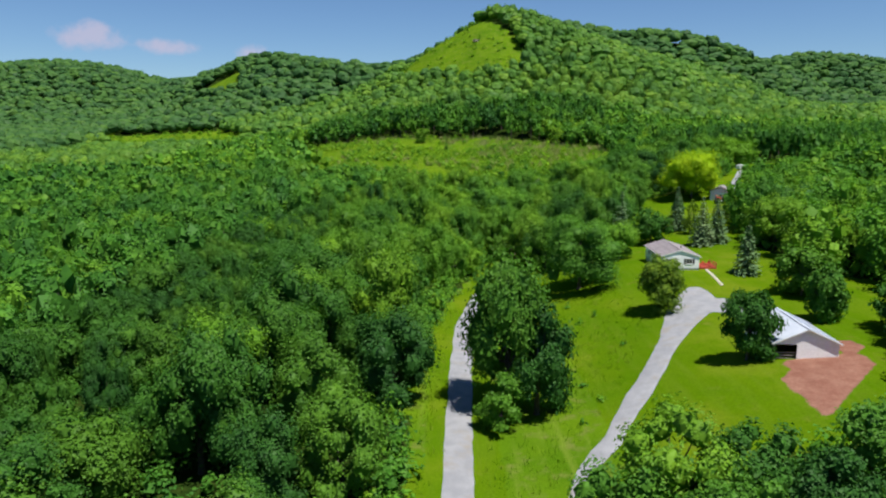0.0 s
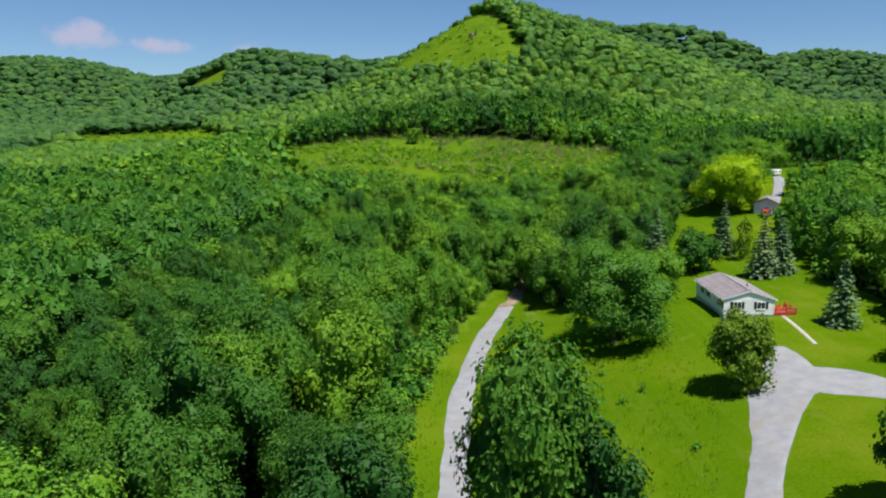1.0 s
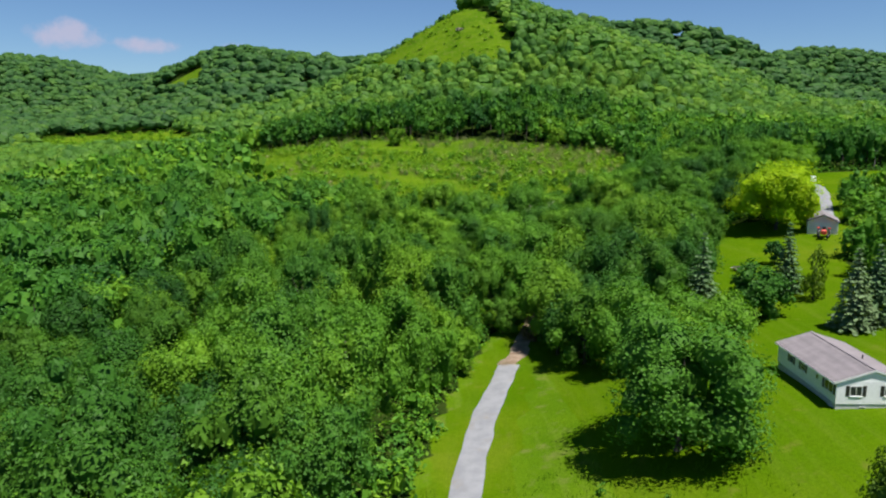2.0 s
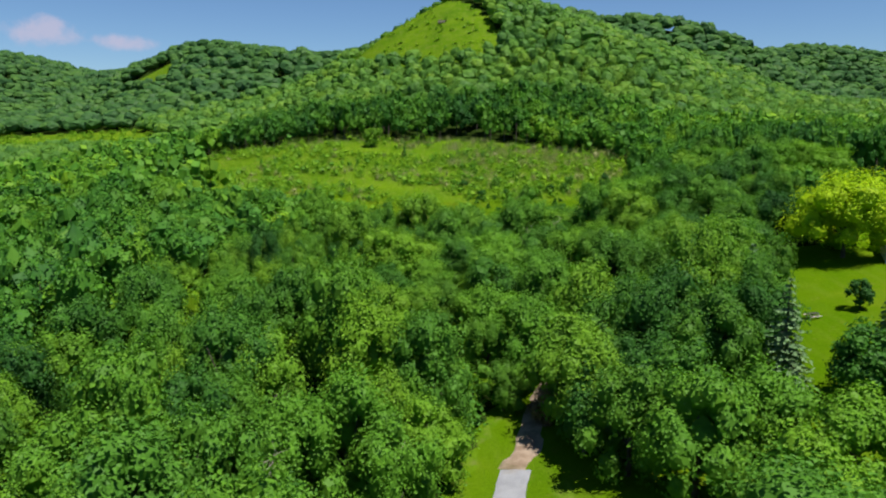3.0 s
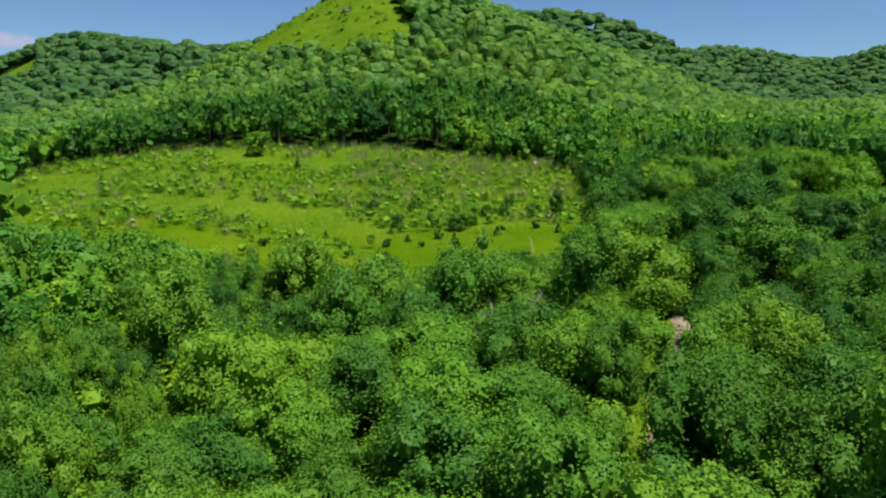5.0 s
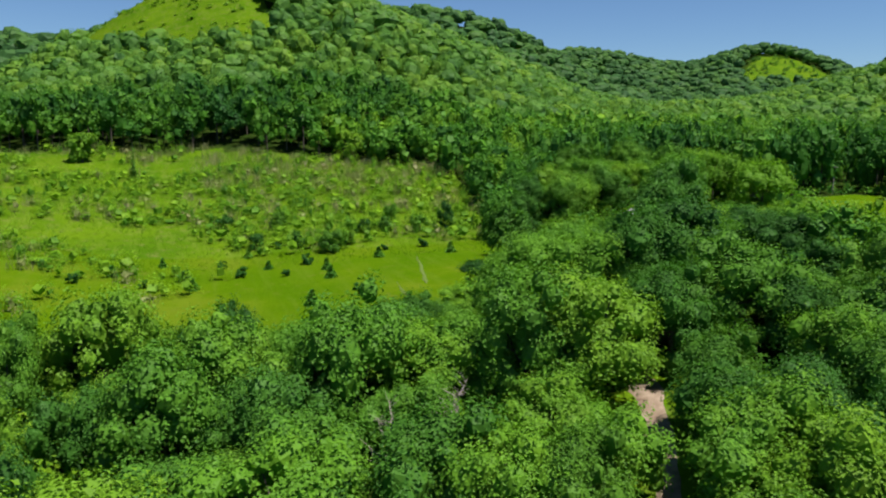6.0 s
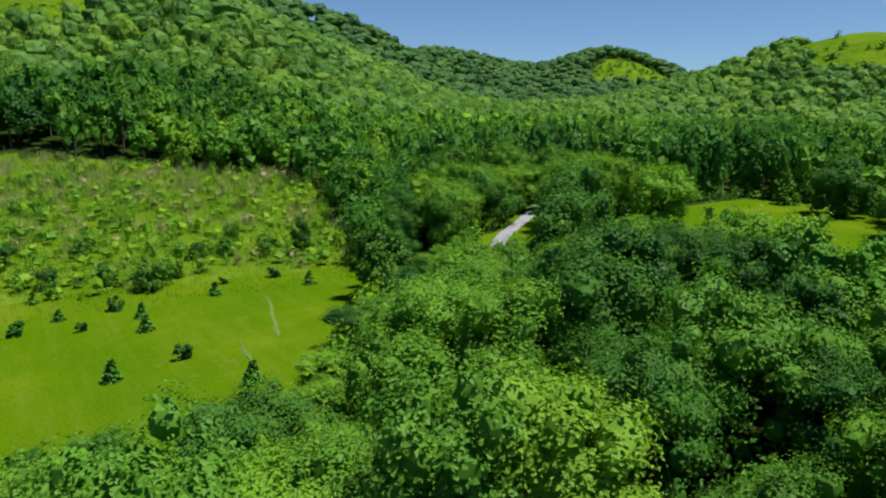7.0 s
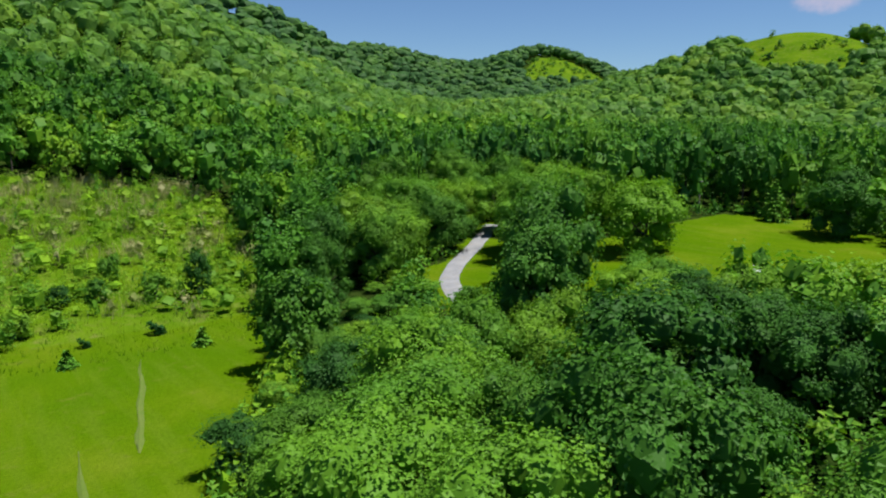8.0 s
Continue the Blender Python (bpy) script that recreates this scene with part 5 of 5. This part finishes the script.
def garage():
    W, L, H, rise = 5.2, 7.0, 2.5, 1.1
    g = new("garage")
    g.matrix_basis = pose(87.6, 233.0, 16.5, 0, 0, -26) @ Matrix.Diagonal((1.12, 1.12, 1.2, 1))
    m = W / 2
    for y0, y1 in ((0, 0.12), (L - 0.12, L)):
        prism("wall", [(0, -0.8), (W, -0.8), (W, H), (m, H + rise), (0, H)], "y", y0, y1, TANWALL, g)
    boxed("wall", (0, 0.12, 0.12, L - 0.12, -0.8, H), TANWALL, g)
    boxed("wall", (W - 0.12, W, 0.12, L - 0.12, -0.8, H), TANWALL, g)
    for s in (-1, 1):
        xo, zo = m + s * (m + 0.35), H - 0.35 * rise / m
        prism("roof_slope", [(m, H + rise), (xo, zo), (xo, zo + 0.1), (m, H + rise + 0.1)], "y", -0.35, L + 0.35, SHINGLE, g)
        prism("bargeboard", [(m, H + rise - 0.12), (xo, zo - 0.12), (xo, zo + 0.06), (m, H + rise + 0.06)], "y", -0.39, -0.353, DARKIN, g)
    for x in (0, W):
        boxed("corner_board", (x - 0.09, x + 0.09, -0.05, 0.1, -0.5, H), TRIM, g)
    boxed("garage_door", (1.3, 3.9, -0.04, -0.002, 0, 2.1), TRIM, g)
    return tagged(g, "small pinkish-tan garage with a grey gable roof", "garage")


def tractor():
    """A small red tractor parked before the garage."""
    t = new("tractor")
    t.matrix_basis = Matrix.Translation(at_land(89.0, 229.0)) @ Matrix.Rotation(radians(150), 4, "Z") @ Matrix.Scale(1.5, 4)
    boxed("hood", (-0.35, 0.35, 0.2, 1.7, 0.65, 1.25), REDPAINT, t, bevel=0.08)
    boxed("body", (-0.4, 0.4, -0.9, 0.25, 0.5, 0.95), REDPAINT, t, bevel=0.05)
    boxed("seat", (-0.25, 0.25, -0.7, -0.2, 0.95, 1.1), RUBBER, t, bevel=0.04)
    boxed("backrest", (-0.25, 0.25, -0.82, -0.7, 1.1, 1.5), RUBBER, t, bevel=0.03)
    for x, y, r, w in ((-0.72, -0.55, 0.68, 0.3), (0.72, -0.55, 0.68, 0.3), (-0.55, 1.35, 0.4, 0.22), (0.55, 1.35, 0.4, 0.22)):
        bm = bmesh.new()
        bmesh.ops.create_cone(bm, cap_ends=True, segments=20, radius1=r, radius2=r, depth=w, matrix=Matrix.Translation((x, y, r)) @ Matrix.Rotation(radians(90), 4, "Y"))
        bmesh.ops.bevel(bm, geom=bm.edges[:], offset=0.04, segments=1, affect="EDGES")
        tyre = part("wheel", bm, RUBBER, t)
        bm = bmesh.new()
        bmesh.ops.create_cone(bm, cap_ends=True, segments=14, radius1=r * 0.55, radius2=r * 0.5, depth=w + 0.03, matrix=Matrix.Translation((x, y, r)) @ Matrix.Rotation(radians(90), 4, "Y"))
        part("rim", bm, TRIM, tyre)
    bm = bmesh.new()
    bmesh.ops.create_cone(bm, cap_ends=True, segments=10, radius1=0.04, radius2=0.04, depth=0.6, matrix=Matrix.Translation((0.2, 1.1, 1.5)))
    part("exhaust_pipe", bm, DARKIN, t)
    boxed("mudguard", (-0.9, -0.5, -0.95, -0.15, 1.3, 1.38), REDPAINT, t)
    boxed("mudguard", (0.5, 0.9, -0.95, -0.15, 1.3, 1.38), REDPAINT, t)
    return tagged(t, "small red tractor parked before the garage", "tractor")


def trailer():
    c = new("camper_trailer")
    c.matrix_basis = Matrix.Translation(at_land(129.0, 310, 0)) @ Matrix.Rotation(radians(32), 4, "Z") @ Matrix.Scale(0.85, 4)
    boxed("body", (-2.6, 2.6, -1.2, 1.2, 0.55, 2.7), TRIM, c, bevel=0.2)
    boxed("roof_edge", (-2.4, 2.4, -1.0, 1.0, 2.701, 2.78), METALROOF, c)
    boxed("window", (-2.0, -1.0, -1.22, -1.15, 1.5, 2.1), GLASS, c)
    boxed("window", (0.8, 2.0, -1.22, -1.15, 1.5, 2.1), GLASS, c)
    boxed("door", (-0.5, 0.2, -1.22, -1.15, 0.7, 2.3), METALWALL, c)
    for x in (-0.7, 0.3):
        for y in (-1.05, 1.05):
            bm = bmesh.new()
            bmesh.ops.create_cone(bm, cap_ends=True, segments=16, radius1=0.36, radius2=0.36, depth=0.2, matrix=Matrix.Translation((x, y, 0.36)) @ Matrix.Rotation(radians(90), 4, "X"))
            part("wheel", bm, RUBBER, c)
    return tagged(c, "long white camper trailer parked on the bare yard", "trailer")


def picnic_table(x, y, turn):
    t = new("picnic_table")
    t.matrix_basis = Matrix.Translation(at_land(x, y)) @ Matrix.Rotation(turn, 4, "Z")
    for i in range(5):
        boxed("board", (-1.0, 1.0, -0.4 + i * 0.16, -0.26 + i * 0.16, 0.72, 0.76), DARKIN, t)
    for s in (-1, 1):
        boxed("bench", (-1.0, 1.0, s * 0.75 - 0.13, s * 0.75 + 0.13, 0.42, 0.46), WOODGREY, t)
        boxed("leg", (s * 0.75 - 0.04, s * 0.75 + 0.04, -0.8, 0.8, 0.34, 0.42), WOODGREY, t)
        for q in (-0.35, 0.35):
            boxed("leg", (s * 0.75 - 0.04, s * 0.75 + 0.04, q - 0.05, q + 0.05, 0, 0.72), WOODGREY, t)
    return tagged(t, "dark weathered picnic table on the lawn", "table")


def pole(x, y, h):
    p = new("utility_pole")
    p.matrix_basis = Matrix.Translation(at_land(x, y))
    bm = bmesh.new()
    bmesh.ops.create_cone(bm, cap_ends=True, segments=10, radius1=0.17, radius2=0.11, depth=h + 0.5, matrix=Matrix.Translation((0, 0, h / 2 - 0.25)))
    part("post", bm, WOODGREY, p)
    boxed("crossarm", (-0.9, 0.9, -0.18, -0.1, h - 0.7, h - 0.58), WOODGREY, p)
    for x0 in (-0.75, 0.0, 0.75):
        boxed("insulator", (x0 - 0.05, x0 + 0.05, -0.19, -0.09, h - 0.575, h - 0.42), TRIM, p)
    return tagged(p, "grey wooden utility pole at the edge of the lawn", "pole")


house()
deck()
deck_chair(56.4, 151.4, 20)
deck_chair(57.6, 152.0, -40)
deck_chair(58.0, 150.9, 80)
barn()
garage()
tractor()
trailer()
picnic_table(63.8, 214.1, 0.3)
pole(176, 350.5, 7.5)


# ---------------------------------------------------------------- undergrowth, brush and grass
def bush_mesh(name, P, radius, height, n, size, mat, label, seed, category="shrubs"):
    kinds = low_templates(6, n, 9, size, 500 + seed, core=0, lobe=(0.26, 0.5), heart=0.42)
    rng = np.random.default_rng(seed)
    V, F, N, T, off = [], [], [], [], 0
    Z = land(P[:, 0], P[:, 1])
    for (x, y), z, r, h in zip(P, Z, radius, height):
        v, f, nn = kinds[rng.integers(len(kinds))]
        a = rng.uniform(0, 6.3)
        c, s = math.cos(a), math.sin(a)
        V.append(np.column_stack([(v[:, 0] * c - v[:, 1] * s) * r + x, (v[:, 0] * s + v[:, 1] * c) * r + y, (v[:, 2] + 0.9) * h * 0.52 + z]))
        N.append(np.column_stack([nn[:, 0] * c - nn[:, 1] * s, nn[:, 0] * s + nn[:, 1] * c, nn[:, 2]]))
        T.append(np.full(len(v), rng.random()))
        F.append(f + off)
        off += len(v)
    return tagged(mesh_object(name, np.vstack(V), np.vstack(F), [mat], normals=np.vstack(N), tint=np.concatenate(T)), label, category, kind="stuff")


def edge_points(gap, seed, box, depth):
    """Points inside the wood, no further than depth from open ground."""
    P = scatter(*box, gap, seed)
    wooded = ~clearing(P[:, 0], P[:, 1])
    near_open = np.zeros(len(P), bool)
    for a in np.arange(8) * math.pi / 4:
        near_open |= clearing(P[:, 0] + depth * math.cos(a), P[:, 1] + depth * math.sin(a))
    return P[wooded & near_open]


rng = np.random.default_rng(31)
E1 = edge_points(2.9, 41, (-100, 200, 40, 400), 6.0)
bush_mesh("undergrowth", E1, rng.uniform(1.3, 2.4, len(E1)), rng.uniform(1.6, 4.5, len(E1)), 34, 0.3, LEAF_WOOD, "leafy green undergrowth along the edges of the wood", 1, "undergrowth")
thick = scatter(-45, 130, 228, 332, 3.7, 44)
thick = thick[~clearing(thick[:, 0], thick[:, 1]) & (line_distance(ROAD, thick[:, 0], thick[:, 1]) > 3.6)]
low = scatter(-45, 62, 140, 228, 4.6, 45)
low = low[~clearing(low[:, 0], low[:, 1]) & (line_distance(ROAD, low[:, 0], low[:, 1]) > 3.8)]
thick = np.vstack([thick, low])
thick = thick[~shady_gap(thick, 5.0)]
west = thick[:, 0] < 0.6 * thick[:, 1] - 108
thick, west = thick[west | (np.arange(len(thick)) % 2 == 0)], west[west | (np.arange(len(thick)) % 2 == 0)]
bush_mesh("thicket", thick[west], rng.uniform(1.9, 3.3, west.sum()), rng.uniform(2.2, 5.4, west.sum()), 84, 0.2, LEAF_SHRUB, "bright green thicket between the trees below the meadow", 8, "thicket")
bush_mesh("shady_thicket", thick[~west], rng.uniform(1.9, 3.3, (~west).sum()), rng.uniform(2.0, 4.6, (~west).sum()), 84, 0.2, LEAF_WOOD, "green thicket under the trees beyond the track", 9, "thicket")

under = scatter(-75, 0, 44, 140, 5.2, 46)
under = under[~clearing(under[:, 0], under[:, 1]) & (line_distance(ROAD, under[:, 0], under[:, 1]) > 6.0)]
bush_mesh("understorey", under, rng.uniform(2.0, 3.2, len(under)), rng.uniform(1.8, 4.2, len(under)), 76, 0.2, LEAF_DARKWOOD, "dark leafy understorey beneath the oaks", 15, "undergrowth")

# rough upper meadow: shrubs, dry brush, saplings
M = scatter(-110, 105, 296, 480, 3.9, 43)
M = M[inside(MEADOW, M[:, 0], M[:, 1])]
rise = (M[:, 1] - (366 - 0.15 * M[:, 0])) / 60.0
patchy = np.array([noise.noise(Vector((x * 0.035, y * 0.035, 3.1))) for x, y in M])
left = np.clip((23 - M[:, 0]) / 12, 0, 1)
keep = rng.random(len(M)) < np.clip(0.2 + rise * 1.0 + left * 0.7, 0, 0.7) * (patchy > -0.08) * ((rise > 0.02) | (left > 0.1))
BRUSHLAND = [(16, 380), (24, 375), (35, 370), (44, 362), (49, 363), (53, 375), (60, 380), (67, 376), (75, 369), (84, 366), (98, 412), (100, 432), (92, 448), (40, 462), (10, 440)]
overgrown = inside(BRUSHLAND, M[:, 0], M[:, 1])             # shrubs close over the upper corner of the meadow
keep |= overgrown & (rng.random(len(M)) < 0.72)
S = M[keep]
tanned = (S[:, 0] > 54) & (S[:, 1] > 392)
dry = rng.random(len(S)) < np.where(tanned, 0.38, 0.14)
bush_mesh("meadow_shrubs", S[~dry], rng.uniform(1.8, 4.2, (~dry).sum()), rng.uniform(1.8, 5.0, (~dry).sum()), 190, 0.10, LEAF_SHRUB, "bright green shrubs scattered over the rough meadow", 2)
FM = np.column_stack([rng.uniform(-420, -170, 520), rng.uniform(630, 870, 520)])
FM = FM[inside(FAR_MEADOW, FM[:, 0], FM[:, 1]) & (rng.random(len(FM)) < 0.6)]
bush_mesh("far_meadow_shrubs", FM, rng.uniform(2.0, 4.5, len(FM)), rng.uniform(2.0, 5.5, len(FM)), 40, 0.4, LEAF_SHRUB, "green shrubs scattered over the far meadow", 11, "shrubs")
HB = np.vstack([np.column_stack([rng.uniform(680, 900, 140), rng.uniform(900, 1080, 140)]), np.column_stack([rng.uniform(490, 600, 45), rng.uniform(470, 580, 45)])])
HB = HB[inside(CROWN_FIELD, HB[:, 0], HB[:, 1]) | inside(TOP_FIELD, HB[:, 0], HB[:, 1])]
bush_mesh("hilltop_shrubs", HB, rng.uniform(2.5, 5.5, len(HB)), rng.uniform(2.5, 6.5, len(HB)), 40, 0.4, LEAF_HILL, "green shrubs on the bald hilltop", 12, "shrubs")
BS = np.column_stack([rng.uniform(-46, 75, 170), rng.uniform(608, 790, 170)])
BS = BS[inside(BLUFF, BS[:, 0], BS[:, 1])]
bush_mesh("bluff_shrubs", BS, rng.uniform(1.2, 3.6, len(BS)), rng.uniform(1.0, 3.4, len(BS)), 40, 0.3, LEAF_SHRUB, "pale green shrubs scattered over the grassy bluff", 13)
darkish = S[~dry][::6] + rng.uniform(-2, 2, S[~dry][::6].shape)
bush_mesh("meadow_saplings", darkish, rng.uniform(0.8, 1.9, len(darkish)), rng.uniform(2.2, 5.2, len(darkish)), 90, 0.2, LEAF_WOOD, "darker green saplings among the meadow shrubs", 3)


def brush_mesh(name, P, seed, mat, label, stems, tall, spread, category, slim=0.03):
    """Tufts of upright slender blades or twigs."""
    rng = np.random.default_rng(seed)
    base = np.repeat(P, stems, 0) + rng.normal(0, spread, (len(P) * stems, 2))
    h = np.repeat(rng.uniform(*tall, len(P)), stems) * rng.uniform(0.5, 1.1, len(base))
    z = land(base[:, 0], base[:, 1])
    lean = rng.normal(0, 0.22, base.shape) * h[:, None]
    a = rng.uniform(0, 6.3, len(base))
    w = h * 0.016 + slim
    dx, dy = np.cos(a) * w, np.sin(a) * w
    b0 = np.column_stack([base[:, 0] - dx, base[:, 1] - dy, z - 0.05])
    b1 = np.column_stack([base[:, 0] + dx, base[:, 1] + dy, z - 0.05])
    t1 = np.column_stack([base[:, 0] + lean[:, 0] + dx * 0.3, base[:, 1] + lean[:, 1] + dy * 0.3, z + h])
    t0 = np.column_stack([base[:, 0] + lean[:, 0] * 0.6 - dx, base[:, 1] + lean[:, 1] * 0.6 - dy, z + h * 0.6])
    V = np.stack([b0, b1, t1, t0], 1).reshape(-1, 3)
    return tagged(mesh_object(name, V, np.arange(len(V)).reshape(-1, 4), [mat]), label, category, kind="stuff")


top_edge = scatter(-60, 98, 430, 478, 3.2, 47)
top_edge = top_edge[inside(MEADOW, top_edge[:, 0], top_edge[:, 1]) & ((top_edge[:, 0] > 20) | (top_edge[:, 1] > 470)) & (rng.random(len(top_edge)) < 0.5)]
brush_mesh("dry_brush", np.vstack([S[dry], top_edge]), 51, DRY, "grey-tan dry brush standing in the meadow", 34, (1.5, 3.8), 1.1, "brush", 0.012)
bush_mesh("dry_shrubs", S[dry], rng.uniform(1.4, 2.8, dry.sum()), rng.uniform(1.6, 4.0, dry.sum()), 90, 0.13, DRY, "grey-tan withered shrubs in the rough meadow", 14)
for i, (x, y, h, rad) in enumerate([(45.1, 362.5, 6.0, 2.8), (76.0, 373.5, 7.5, 2.2), (70.0, 376, 4.2, 2.2), (62.5, 379.5, 3.6, 2.0), (57.0, 379.5, 3.2, 2.0), (50.5, 368, 3.4, 1.8), (39, 369.5, 3.8, 2.0), (30.5, 373, 3.4, 1.9), (66, 388, 4.8, 1.9), (37.5, 388, 4.6, 2.1), (24.5, 391, 4.2, 2.2)]):
    put(broadleaf("shrub_tree", 200 + i, h, rad, 900, 16, 0.3, LEAF_DARK if i % 3 < 2 else LEAF, "small dark green tree at the edge of the brush", low=0.02, droop=-0.8, limbs=4), x, y, i * 1.4)
G = scatter(-110, 105, 296, 480, 2.1, 53)
G = G[inside(MEADOW, G[:, 0], G[:, 1]) & (G[:, 1] > 360 - 0.15 * G[:, 0])]
Y = scatter(-5, 36, 45, 150, 1.5, 54)
Y = Y[inside(YARD, Y[:, 0], Y[:, 1]) & (line_distance(ROAD, Y[:, 0], Y[:, 1]) > 2.6) & (line_distance(DRIVE, Y[:, 0], Y[:, 1]) > 3.3) & (Y[:, 0] < 0.32 * Y[:, 1])]
Y = Y[rng.random(len(Y)) < 0.6]
brush_mesh("meadow_grass", np.vstack([G, Y]), 55, BLADE, "tall tufts of yellow-green meadow grass", 6, (0.35, 0.8), 0.35, "grass")
W = scatter(8, 33, 78, 145, 4.5, 56)
W = W[inside(YARD, W[:, 0], W[:, 1]) & (line_distance(ROAD, W[:, 0], W[:, 1]) > 4) & (line_distance(DRIVE, W[:, 0], W[:, 1]) > 2.8) & (W[:, 0] < 0.31 * W[:, 1])]
W = W[rng.random(len(W)) < 0.22]
bush_mesh("field_weeds", W, rng.uniform(0.4, 0.9, len(W)), rng.uniform(0.6, 1.5, len(W)), 40, 0.4, LEAF_WOOD, "dark weedy clumps in the rough field", 6, "weeds")

# bare dead trees standing in the wood
for i, (x, y, h) in enumerate([(29, 259, 10.5), (34.2, 258, 11.0), (35.5, 251.5, 7.5), (-9, 172, 10.5), (2, 181, 9.0)]):
    put(dead_tree("dead_tree", 80 + i, h, "bare grey dead tree standing among leafy ones"), x, y, i * 1.3)
rock = new("rock_outcrop")
rock.matrix_basis = Matrix.Translation(at_land(33, 694)) @ Matrix.Scale(0.42, 4)
rng = np.random.default_rng(61)
for i in range(5):
    bm = bmesh.new()
    bmesh.ops.create_icosphere(bm, subdivisions=2, radius=1)
    for v in bm.verts:
        v.co *= 1 + 0.35 * noise.noise(v.co * 1.7 + Vector((i * 5, 0, 0)))
        v.co = Vector((v.co.x * 4.5, v.co.y * 3.0, v.co.z * 3.2)) * (1 - 0.12 * i) + Vector((i * 3.6 - 8, rng.uniform(-3, 3), 0.4))
    part("boulder", bm, STONE, rock)
tagged(rock, "pale weathered rock outcrop on the grassy bluff", "rock")
